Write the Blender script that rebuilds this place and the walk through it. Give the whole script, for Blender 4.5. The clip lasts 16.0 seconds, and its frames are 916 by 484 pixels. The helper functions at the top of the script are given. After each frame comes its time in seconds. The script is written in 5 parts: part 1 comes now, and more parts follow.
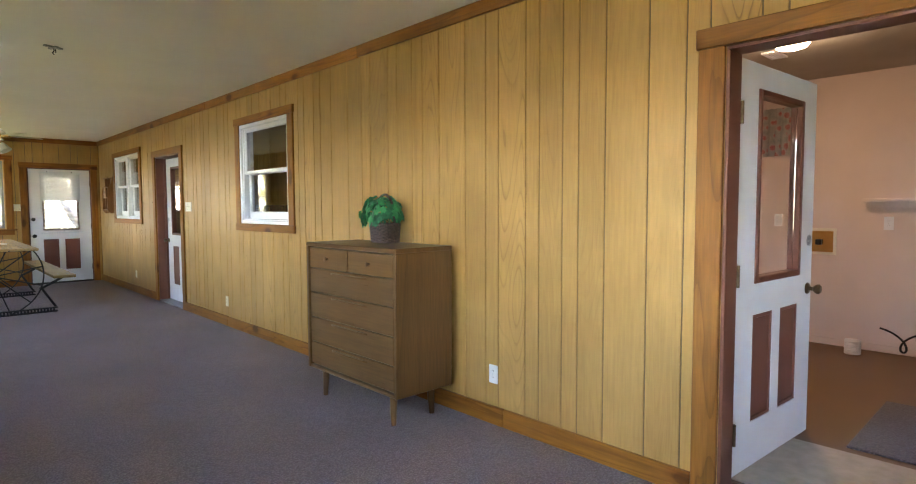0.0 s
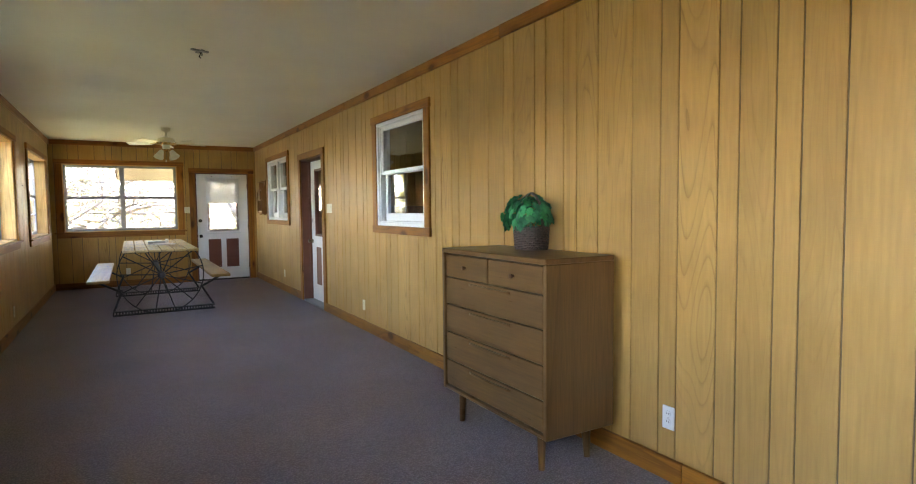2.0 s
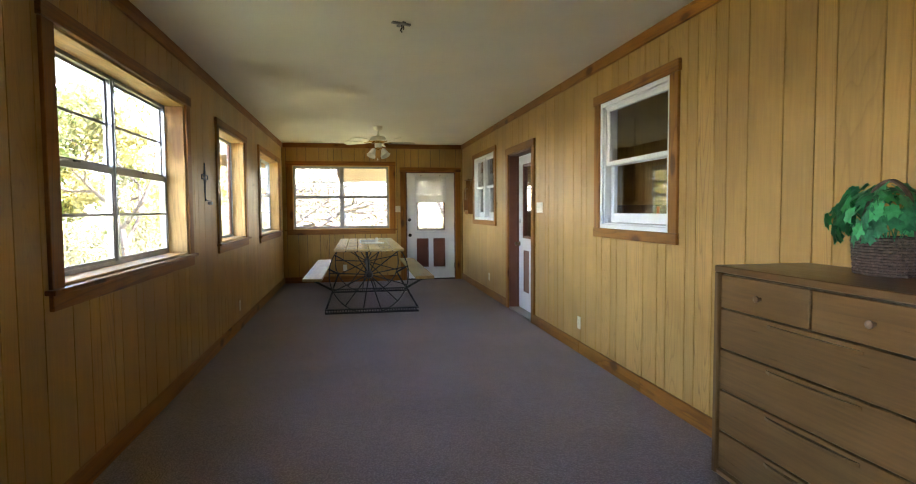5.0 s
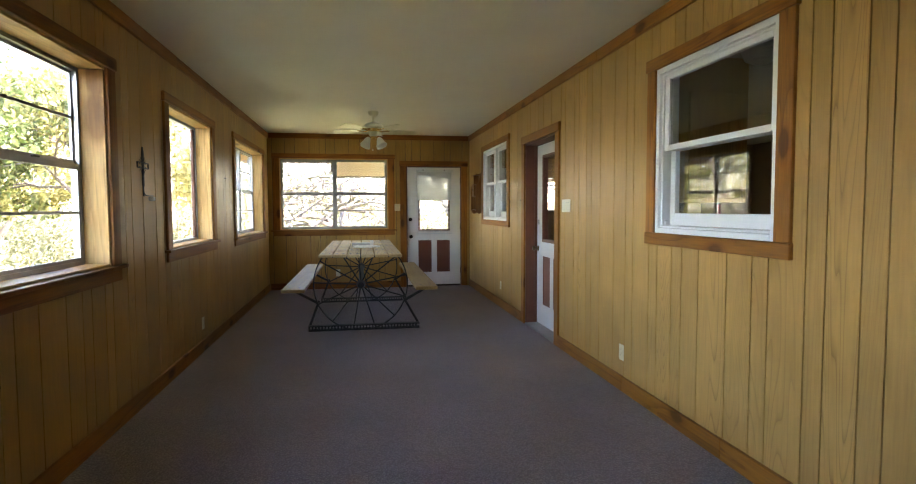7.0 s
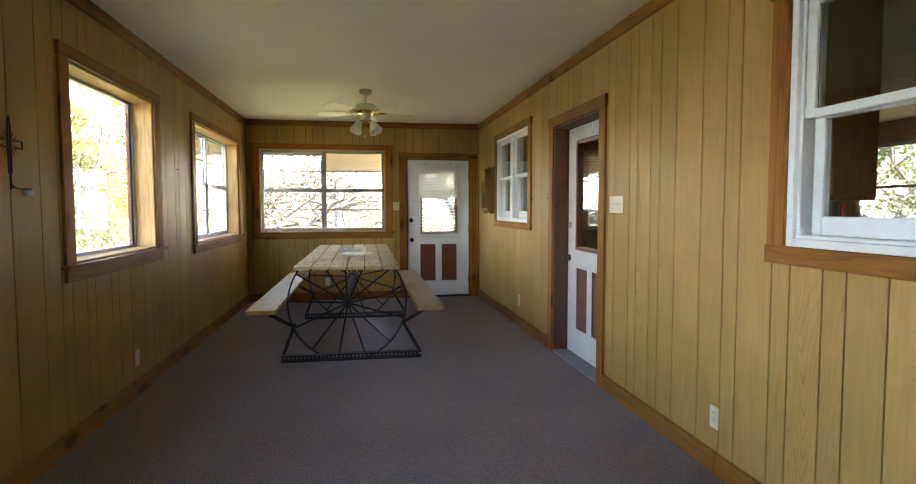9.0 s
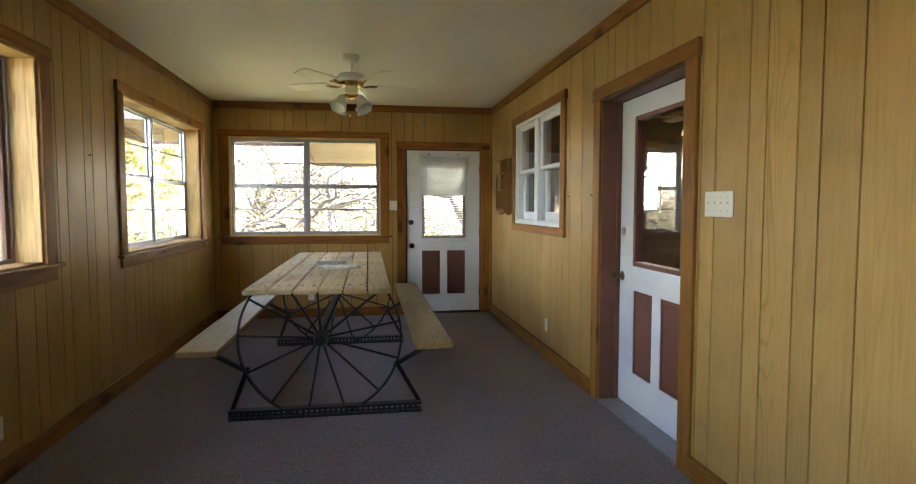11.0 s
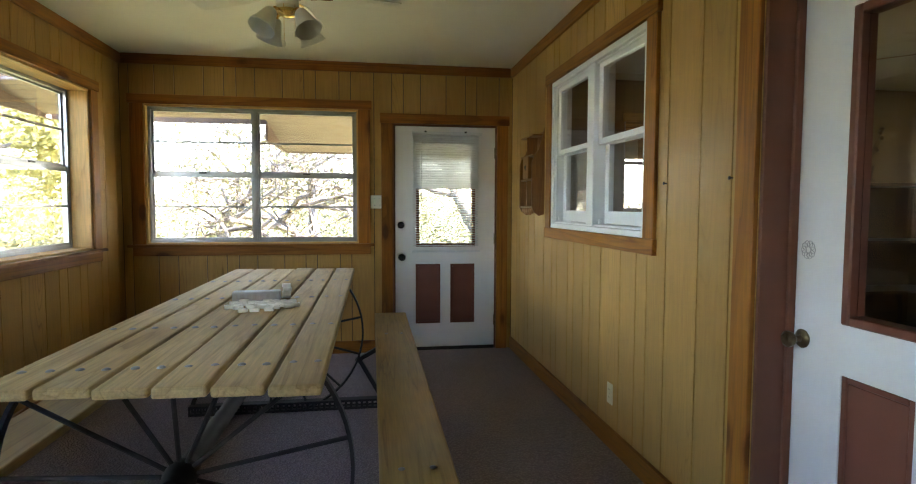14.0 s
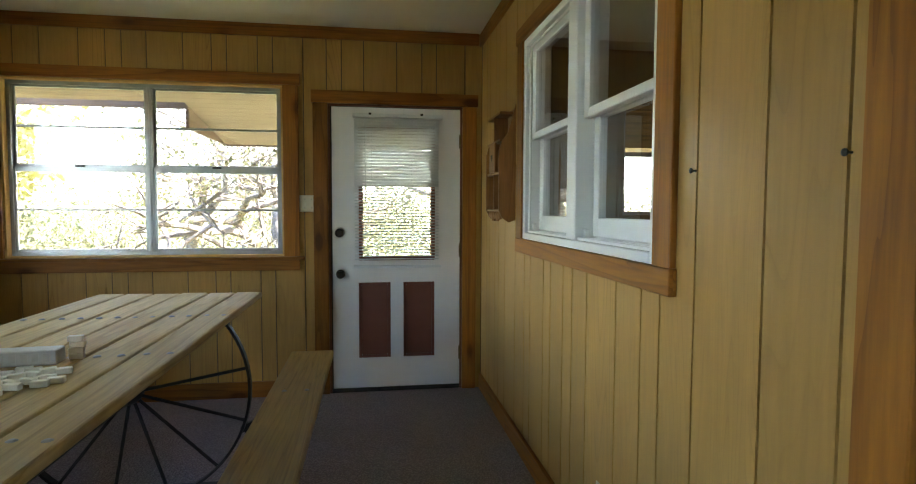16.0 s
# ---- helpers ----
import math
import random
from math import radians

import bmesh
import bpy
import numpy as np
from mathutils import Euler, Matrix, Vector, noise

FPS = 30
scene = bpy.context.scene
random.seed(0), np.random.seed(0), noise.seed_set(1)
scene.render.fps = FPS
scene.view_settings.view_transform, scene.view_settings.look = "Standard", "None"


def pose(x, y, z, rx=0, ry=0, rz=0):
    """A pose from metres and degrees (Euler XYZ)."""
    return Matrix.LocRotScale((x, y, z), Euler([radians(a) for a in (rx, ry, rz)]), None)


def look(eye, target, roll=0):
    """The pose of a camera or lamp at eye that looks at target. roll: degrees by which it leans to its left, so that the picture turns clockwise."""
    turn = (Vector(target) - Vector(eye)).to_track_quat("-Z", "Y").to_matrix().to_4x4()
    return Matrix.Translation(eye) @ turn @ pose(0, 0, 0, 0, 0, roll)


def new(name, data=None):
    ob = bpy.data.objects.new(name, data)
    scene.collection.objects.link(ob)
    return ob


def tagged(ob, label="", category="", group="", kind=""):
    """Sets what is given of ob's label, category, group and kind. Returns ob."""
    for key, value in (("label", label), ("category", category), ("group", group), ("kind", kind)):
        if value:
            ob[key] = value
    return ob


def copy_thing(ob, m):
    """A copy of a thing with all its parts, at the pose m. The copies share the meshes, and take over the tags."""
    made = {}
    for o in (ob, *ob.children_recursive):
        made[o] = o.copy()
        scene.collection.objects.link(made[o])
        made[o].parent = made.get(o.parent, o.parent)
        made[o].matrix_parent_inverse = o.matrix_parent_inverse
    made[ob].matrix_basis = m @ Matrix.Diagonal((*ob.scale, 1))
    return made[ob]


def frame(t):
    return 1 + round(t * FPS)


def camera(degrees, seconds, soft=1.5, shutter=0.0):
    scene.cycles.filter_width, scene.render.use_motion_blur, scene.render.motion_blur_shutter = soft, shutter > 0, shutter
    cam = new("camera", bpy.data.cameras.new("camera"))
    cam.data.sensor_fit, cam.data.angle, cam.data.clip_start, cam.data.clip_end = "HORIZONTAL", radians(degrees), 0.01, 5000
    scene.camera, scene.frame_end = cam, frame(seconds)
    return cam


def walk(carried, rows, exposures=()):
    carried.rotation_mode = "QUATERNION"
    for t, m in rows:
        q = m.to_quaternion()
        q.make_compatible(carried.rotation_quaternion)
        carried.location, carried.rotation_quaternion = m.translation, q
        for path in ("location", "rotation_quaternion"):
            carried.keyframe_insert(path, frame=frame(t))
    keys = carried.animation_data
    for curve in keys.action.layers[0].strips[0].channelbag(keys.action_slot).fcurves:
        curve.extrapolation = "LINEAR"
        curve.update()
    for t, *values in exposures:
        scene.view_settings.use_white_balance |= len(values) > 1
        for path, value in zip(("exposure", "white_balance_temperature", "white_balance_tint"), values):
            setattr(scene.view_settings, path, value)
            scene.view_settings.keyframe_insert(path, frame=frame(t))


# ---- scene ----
cam = camera(77.3, 16.0, soft=1.1)
EXPOSURE = [(0.0, 5.71, 7050, 20), (2.0, 5.52, 7100, 19), (4.5, 5.52, 7250, 18), (7.0, 5.17, 7200, 17), (9.0, 5.27, 7200, 17), (12.5, 5.02, 7150, 16), (16.0, 4.90, 7000, 8)]
PATH = [
    (0, (-2.528, 1.296, 1.318), (-1.153, 2.743, 1.199), -0.2),
    (0.5, (-2.474, 1.415, 1.316), (-1.193, 2.946, 1.197), -0.4),
    (1, (-2.401, 1.57, 1.312), (-1.182, 3.152, 1.199), -0.3),
    (1.5, (-2.324, 1.686, 1.318), (-1.176, 3.319, 1.203), -0.5),
    (2, (-2.242, 1.798, 1.329), (-1.24, 3.525, 1.211), -0.6),
    (2.5, (-2.197, 1.916, 1.326), (-1.371, 3.734, 1.211), -0.6),
    (3, (-2.179, 2.08, 1.33), (-1.455, 3.941, 1.217), -0.5),
    (3.5, (-2.135, 2.228, 1.327), (-1.487, 4.117, 1.215), -0.5),
    (4, (-2.056, 2.395, 1.328), (-1.531, 4.322, 1.216), -0.5),
    (4.5, (-2.031, 2.569, 1.32), (-1.669, 4.533, 1.211), -0.5),
    (7, (-1.861, 3.893, 1.317), (-1.524, 5.861, 1.202), -0.2),
    (7.5, (-1.815, 4.218, 1.323), (-1.478, 6.186, 1.207), -0.2),
    (8, (-1.806, 4.557, 1.319), (-1.473, 6.526, 1.201), -0.1),
    (8.5, (-1.793, 4.877, 1.309), (-1.458, 6.845, 1.194), -0.0),
    (9, (-1.726, 5.18, 1.322), (-1.397, 7.149, 1.203), -0.1),
    (11.5, (-1.541, 6.856, 1.331), (-1.225, 8.827, 1.207), -0.0),
    (12, (-1.507, 7.166, 1.333), (-1.193, 9.137, 1.206), -0.1),
    (12.5, (-1.489, 7.482, 1.331), (-1.18, 9.454, 1.205), -0.0),
    (13, (-1.426, 7.814, 1.313), (-1.118, 9.786, 1.191), 0.2),
    (13.5, (-1.369, 8.133, 1.304), (-1.063, 10.106, 1.181), 0.1),
    (14, (-1.299, 8.444, 1.305), (-0.992, 10.416, 1.183), 0.2),
    (14.5, (-1.15, 8.754, 1.307), (-0.851, 10.728, 1.184), 0.2),
    (15, (-1.047, 9.032, 1.299), (-0.741, 11.005, 1.181), 0.4),
    (15.5, (-0.933, 9.283, 1.315), (-0.625, 11.256, 1.196), 0.2),
    (16, (-0.797, 9.489, 1.317), (-0.496, 11.463, 1.2), 0.2),
]
walk(cam, [(t, look(eye, aim, roll)) for t, eye, aim, roll in PATH], EXPOSURE)

# ---- light ----
world = bpy.data.worlds.new("sky")
scene.world = world
world.use_nodes = True
wn = world.node_tree.nodes
sky = wn.new("ShaderNodeTexSky")
sky.sky_type = "NISHITA"
sky.sun_disc = False
sky.sun_elevation = radians(46)
sky.sun_rotation = radians(85)
wn["Background"].inputs["Strength"].default_value = 0.15
world.node_tree.links.new(sky.outputs[0], wn["Background"].inputs["Color"])
sun = new("sun", bpy.data.lights.new("sun", "SUN"))
sun.data.energy = 2.5
sun.data.angle = radians(0.6)
sun.data.color = (1.0, 0.94, 0.84)
sun.matrix_world = look((22, 2, 23), (0, 0, 0))


# ---- materials ----
def material(name, base, rough=0.6, metal=0.0):
    m = bpy.data.materials.new(name)
    m.use_nodes = True
    b = m.node_tree.nodes["Principled BSDF"]
    b.inputs["Base Color"].default_value = (*base, 1)
    b.inputs["Roughness"].default_value = rough
    b.inputs["Metallic"].default_value = metal
    return m, m.node_tree.nodes, m.node_tree.links, b


def ramp(nodes, stops):
    r = nodes.new("ShaderNodeValToRGB")
    e = r.color_ramp.elements
    while len(e) < len(stops):
        e.new(0.5)
    for k, (p, c) in enumerate(stops):
        e[k].position, e[k].color = p, (*c, 1)
    return r


def bump(nodes, links, b, height, strength, distance):
    n = nodes.new("ShaderNodeBump")
    n.inputs["Strength"].default_value = strength
    n.inputs["Distance"].default_value = distance
    links.new(height, n.inputs["Height"])
    links.new(n.outputs[0], b.inputs["Normal"])


def mixer(nodes, links, kind, fac, a, b):
    m = nodes.new("ShaderNodeMix")
    m.data_type, m.blend_type = "RGBA", kind
    for sock, value in ((m.inputs[0], fac), (m.inputs[6], a), (m.inputs[7], b)):
        if isinstance(value, (int, float)):
            sock.default_value = value
        elif isinstance(value, tuple):
            sock.default_value = (*value, 1)
        else:
            links.new(value, sock)
    return m.outputs[2]


def wood(name, dark, light, axis, rough=0.45, grain=22.0, stretch=0.07, knots=0.0, vary=0.25, figure=1.0, fine=True, lines=7.0):
    """Sawn wood whose grain runs along the axis; each piece takes its own cut of the log."""
    m, n, l, b = material(name, light, rough)
    b.inputs["Specular IOR Level"].default_value = 0.28
    tc = n.new("ShaderNodeTexCoord")
    info = n.new("ShaderNodeObjectInfo")
    sep = n.new("ShaderNodeVectorMath"); sep.operation = "SCALE"
    comb = n.new("ShaderNodeCombineXYZ")
    for k in range(3):
        l.new(info.outputs["Random"], comb.inputs[k])
    l.new(comb.outputs[0], sep.inputs[0]); sep.inputs["Scale"].default_value = 37.0
    add = n.new("ShaderNodeVectorMath"); add.operation = "ADD"
    l.new(tc.outputs["Object"], add.inputs[0]); l.new(sep.outputs[0], add.inputs[1])
    mp = n.new("ShaderNodeMapping")
    s = [1.0, 1.0, 1.0]; s["xyz".index(axis)] = stretch
    mp.inputs["Scale"].default_value = s
    l.new(add.outputs[0], mp.inputs[0])
    big = n.new("ShaderNodeTexNoise"); big.inputs["Scale"].default_value = grain * 0.28; big.inputs["Detail"].default_value = 3 if fine else 1.6; big.inputs["Distortion"].default_value = 1.2 * figure
    l.new(mp.outputs[0], big.inputs["Vector"])
    wav = n.new("ShaderNodeMath"); wav.operation = "MULTIPLY"; wav.inputs[1].default_value = lines * figure
    l.new(big.outputs["Fac"], wav.inputs[0])
    fr = n.new("ShaderNodeMath"); fr.operation = "FRACT"; l.new(wav.outputs[0], fr.inputs[0])
    rings = ramp(n, [(0.0, dark), (0.12 if fine else 0.09, tuple(0.5 * (a + c) for a, c in zip(dark, light))), (0.45 if fine else 0.26, light), (0.9, light), (1.0, tuple(0.4 * a + 0.6 * c for a, c in zip(dark, light)))])
    l.new(fr.outputs[0], rings.inputs[0])
    fineN = n.new("ShaderNodeTexNoise"); fineN.inputs["Scale"].default_value = grain * 6; fineN.inputs["Detail"].default_value = 4
    l.new(mp.outputs[0], fineN.inputs["Vector"])
    shade = ramp(n, [(0.3, (0.72, 0.70, 0.66)), (0.7, (1.12, 1.1, 1.06))])
    l.new(fineN.outputs["Fac"], shade.inputs[0])
    amount = 0.55 if figure >= 1 else 0.46
    if not fine:
        come = n.new("ShaderNodeTexNoise"); come.inputs["Scale"].default_value = 3.2; come.inputs["Detail"].default_value = 2
        l.new(mp.outputs[0], come.inputs["Vector"])
        cr = n.new("ShaderNodeMapRange")
        for k, v in enumerate((0.41, 0.66, 0.07, 0.56)):
            cr.inputs[k + 1].default_value = v
        l.new(come.outputs["Fac"], cr.inputs[0])
        own = n.new("ShaderNodeMapRange")
        for k, v in enumerate((0.45, 1.0, 0.45, 1.55)):
            own.inputs[k + 1].default_value = v
        l.new(info.outputs["Random"], own.inputs[0])
        both = n.new("ShaderNodeMath"); both.operation = "MULTIPLY"; both.use_clamp = True
        l.new(cr.outputs[0], both.inputs[0]); l.new(own.outputs[0], both.inputs[1])
        amount = both.outputs[0]
    col = mixer(n, l, "MIX", amount, light, rings.outputs[0])
    col = mixer(n, l, "MULTIPLY", 0.75 if fine else 0.4, col, shade.outputs[0])
    tone = ramp(n, [(0.0, (1 - vary,) * 3), (1.0, (1 + vary * 0.5, 1 + vary * 0.45, 1 + vary * 0.3))])
    l.new(info.outputs["Random"], tone.inputs[0])
    col = mixer(n, l, "MULTIPLY", 1.0, col, tone.outputs[0])
    patch = n.new("ShaderNodeTexNoise"); patch.inputs["Scale"].default_value = 1.7; patch.inputs["Detail"].default_value = 2
    l.new(tc.outputs["Object"], patch.inputs["Vector"])
    pr = ramp(n, [(0.3, (0.78, 0.75, 0.70)), (0.7, (1.08, 1.08, 1.08))]); l.new(patch.outputs["Fac"], pr.inputs[0])
    col = mixer(n, l, "MULTIPLY", 0.8, col, pr.outputs[0])
    if knots:
        kp = n.new("ShaderNodeMapping"); ks = [1.0, 1.0, 1.0]; ks["xyz".index(axis)] = 0.45
        kp.inputs["Scale"].default_value = ks; l.new(add.outputs[0], kp.inputs[0])
        vo = n.new("ShaderNodeTexVoronoi"); vo.inputs["Scale"].default_value = knots
        l.new(kp.outputs[0], vo.inputs["Vector"])
        kr = ramp(n, [(0.0, (0.25, 0.16, 0.12)), (0.12, (0.34, 0.24, 0.18)), (0.17, (0.8, 0.72, 0.66)), (0.25, (1, 1, 1))])
        l.new(vo.outputs["Distance"], kr.inputs[0])
        col = mixer(n, l, "MULTIPLY", 0.9, col, kr.outputs[0])
    l.new(col, b.inputs["Base Color"])
    rr = n.new("ShaderNodeMapRange"); rr.inputs[3].default_value = rough - 0.08; rr.inputs[4].default_value = rough + 0.12
    l.new(fineN.outputs["Fac"], rr.inputs[0]); l.new(rr.outputs[0], b.inputs["Roughness"])
    bump(n, l, b, fineN.outputs["Fac"], 0.15, 0.002)
    return m


def mottled(name, a, b_, rough, scale, fine=0.0, strength=0.3, dist=0.002, metal=0.0):
    m, n, l, b = material(name, a, rough, metal)
    tc = n.new("ShaderNodeTexCoord")
    t = n.new("ShaderNodeTexNoise"); t.inputs["Scale"].default_value = scale; t.inputs["Detail"].default_value = 5
    l.new(tc.outputs["Object"], t.inputs["Vector"])
    r = ramp(n, [(0.3, a), (0.7, b_)]); l.new(t.outputs["Fac"], r.inputs[0])
    l.new(r.outputs[0], b.inputs["Base Color"])
    rr = n.new("ShaderNodeMapRange"); rr.inputs[3].default_value = max(0.02, rough - 0.07); rr.inputs[4].default_value = min(1.0, rough + 0.07)
    l.new(t.outputs["Fac"], rr.inputs[0]); l.new(rr.outputs[0], b.inputs["Roughness"])
    if fine:
        f = n.new("ShaderNodeTexNoise"); f.inputs["Scale"].default_value = fine; f.inputs["Detail"].default_value = 3
        l.new(tc.outputs["Object"], f.inputs["Vector"])
        bump(n, l, b, f.outputs["Fac"], strength, dist)
    return m


def carpet_material(name, dark, light):
    m, n, l, b = material(name, light, 0.95)
    tc = n.new("ShaderNodeTexCoord")
    v = n.new("ShaderNodeTexVoronoi"); v.inputs["Scale"].default_value = 95
    l.new(tc.outputs["Object"], v.inputs["Vector"])
    t = n.new("ShaderNodeTexNoise"); t.inputs["Scale"].default_value = 1.1; t.inputs["Detail"].default_value = 6
    l.new(tc.outputs["Object"], t.inputs["Vector"])
    f = n.new("ShaderNodeTexNoise"); f.inputs["Scale"].default_value = 240; f.inputs["Detail"].default_value = 2
    l.new(tc.outputs["Object"], f.inputs["Vector"])
    r = ramp(n, [(0.25, dark), (0.75, light)]); l.new(f.outputs["Fac"], r.inputs[0])
    s = ramp(n, [(0.3, (0.86, 0.85, 0.84)), (0.7, (1.08, 1.08, 1.08))]); l.new(t.outputs["Fac"], s.inputs[0])
    col = mixer(n, l, "MULTIPLY", 1.0, r.outputs[0], s.outputs[0])
    q = ramp(n, [(0.0, (1.28, 1.28, 1.28)), (0.6, (0.55, 0.55, 0.55))]); l.new(v.outputs["Distance"], q.inputs[0])
    col = mixer(n, l, "MULTIPLY", 0.8, col, q.outputs[0])
    l.new(col, b.inputs["Base Color"])
    b.inputs["Sheen Weight"].default_value = 0.15
    bump(n, l, b, v.outputs["Distance"], 0.8, -0.006)
    return m


def glass_material(name, tint=(1, 1, 1)):
    m, n, l, b = material(name, tint, 0.0)
    b.inputs["Transmission Weight"].default_value = 1.0
    b.inputs["IOR"].default_value = 1.45
    return m


def glow(name, colour, strength):
    m, n, l, b = material(name, colour, 0.4)
    b.inputs["Emission Color"].default_value = (*colour, 1)
    b.inputs["Emission Strength"].default_value = strength
    return m


PANEL_D, PANEL_L = (0.16, 0.082, 0.024), (0.462, 0.270, 0.086)
panel = wood("birch_panelling", PANEL_D, PANEL_L, "z", 0.40, 10.0, 0.075, 0.0, 0.12, 0.8, False, 46.0)
groove = mottled("panel_groove", (0.095, 0.056, 0.026), (0.14, 0.083, 0.040), 0.7, 9)
TR_D, TR_L = (0.11, 0.034, 0.005), (0.32, 0.128, 0.019)
trim = {a: wood("cedar_trim_" + a, TR_D, TR_L, a, 0.5, 16.0, 0.06, 4.6, 0.25) for a in "xyz"}
pale = {a: wood("bare_pine_" + a, (0.50, 0.27, 0.09), (0.74, 0.47, 0.20), a, 0.5, 14.0, 0.07, 2.0, 0.12) for a in "xyz"}
jamb_paint = mottled("brown_painted_jamb", (0.135, 0.046, 0.024), (0.165, 0.056, 0.030), 0.5, 8, 60, 0.1)
white = mottled("white_paint", (0.72, 0.73, 0.75), (0.80, 0.80, 0.81), 0.38, 3, 90, 0.08)
vinyl = mottled("white_vinyl", (0.74, 0.76, 0.78), (0.80, 0.81, 0.83), 0.3, 2)
brown = mottled("brown_paint", (0.15, 0.050, 0.030), (0.18, 0.062, 0.038), 0.45, 5, 80, 0.1)
ceil_mat = mottled("ceiling_paint", (0.76, 0.73, 0.64), (0.81, 0.78, 0.70), 0.85, 1.3, 120, 0.25, 0.003)
carpet = carpet_material("grey_brown_carpet", (0.160, 0.125, 0.139), (0.310, 0.248, 0.270))
dresser_x = {a: wood("walnut_stain_" + a, (0.066, 0.031, 0.011), (0.142, 0.074, 0.027), a, 0.30, 18.0, 0.05, 0.0, 0.15, 0.7) for a in "yz"}
handle_wood = mottled("dark_handle_wood", (0.10, 0.055, 0.03), (0.16, 0.09, 0.05), 0.4, 30)
table_wood = wood("weathered_pine", (0.33, 0.215, 0.09), (0.62, 0.465, 0.235), "y", 0.6, 20.0, 0.05, 1.7, 0.16)
bench_wood = wood("yellow_pine", (0.22, 0.135, 0.045), (0.40, 0.275, 0.105), "y", 0.55, 20.0, 0.05, 1.5, 0.12)
iron = mottled("black_iron", (0.006, 0.006, 0.008), (0.014, 0.014, 0.018), 0.55, 12, 90, 0.15, 0.002, 0.0)
black = mottled("black_metal", (0.015, 0.014, 0.013), (0.03, 0.028, 0.025), 0.35, 20, 0, 0, 0, 0.7)
bronze = mottled("aged_bronze", (0.10, 0.07, 0.04), (0.20, 0.15, 0.09), 0.32, 40, 0, 0, 0, 1.0)
brass = mottled("polished_brass", (0.70, 0.47, 0.16), (0.80, 0.56, 0.22), 0.18, 15, 0, 0, 0, 1.0)
steel = mottled("zinc_bolt", (0.22, 0.22, 0.22), (0.34, 0.34, 0.34), 0.35, 40, 0, 0, 0, 1.0)
alu = mottled("mill_aluminium", (0.30, 0.31, 0.335), (0.40, 0.41, 0.44), 0.38, 6, 80, 0.05, 0.001, 0.85)
ivory = mottled("ivory_plastic", (0.66, 0.62, 0.50), (0.72, 0.68, 0.56), 0.35, 5)
cream = mottled("cream_enamel", (0.70, 0.67, 0.55), (0.76, 0.73, 0.62), 0.3, 4)
frost = mottled("frosted_shade", (0.66, 0.65, 0.58), (0.74, 0.73, 0.66), 0.4, 7)
dark_slot = mottled("dark_slot", (0.02, 0.018, 0.015), (0.035, 0.03, 0.026), 0.7, 20)
leaf_a = mottled("silk_leaf_deep", (0.004, 0.085, 0.034), (0.014, 0.22, 0.085), 0.5, 26, 90, 0.3)
leaf_b = mottled("silk_leaf_bright", (0.014, 0.22, 0.075), (0.05, 0.38, 0.135), 0.5, 26, 90, 0.3)
wicker = mottled("dark_wicker", (0.030, 0.018, 0.014), (0.12, 0.072, 0.055), 0.6, 60, 150, 0.5, 0.003)
shelf_wood = wood("oiled_oak", (0.16, 0.065, 0.022), (0.30, 0.14, 0.05), "z", 0.45, 20, 0.07, 0, 0.15)
tile_white = mottled("ivory_tile", (0.80, 0.76, 0.64), (0.86, 0.83, 0.73), 0.4, 9)
glass = glass_material("window_glass")
slat_mat = mottled("blind_slat", (0.62, 0.66, 0.70), (0.70, 0.73, 0.76), 0.4, 3)
threshold_mat = mottled("aluminium_threshold", (0.20, 0.205, 0.22), (0.30, 0.30, 0.32), 0.4, 12, 60, 0.2, 0.002, 0.7)


# ---- mesh helpers ----
def slab(bm, x0, x1, y0, y1, z0, z1):
    m = Matrix.LocRotScale(((x0 + x1) / 2, (y0 + y1) / 2, (z0 + z1) / 2), None, (abs(x1 - x0), abs(y1 - y0), abs(z1 - z0)))
    return bmesh.ops.create_cube(bm, size=1, matrix=m)["verts"]


def box(x0, x1, y0, y1, z0, z1, bevel=0.0, seg=1):
    bm = bmesh.new()
    slab(bm, x0, x1, y0, y1, z0, z1)
    if bevel:
        bmesh.ops.bevel(bm, geom=bm.edges[:], offset=bevel, segments=seg, affect="EDGES", profile=0.5)
    return bm


def rod(bm, a, b, r0, r1=None, n=10, caps=True):
    a, b = Vector(a), Vector(b)
    d = b - a
    q = d.to_track_quat("Z", "Y").to_matrix().to_4x4()
    bmesh.ops.create_cone(bm, cap_ends=caps, segments=n, radius1=r0, radius2=r0 if r1 is None else r1, depth=d.length, matrix=Matrix.Translation((a + b) / 2) @ q)


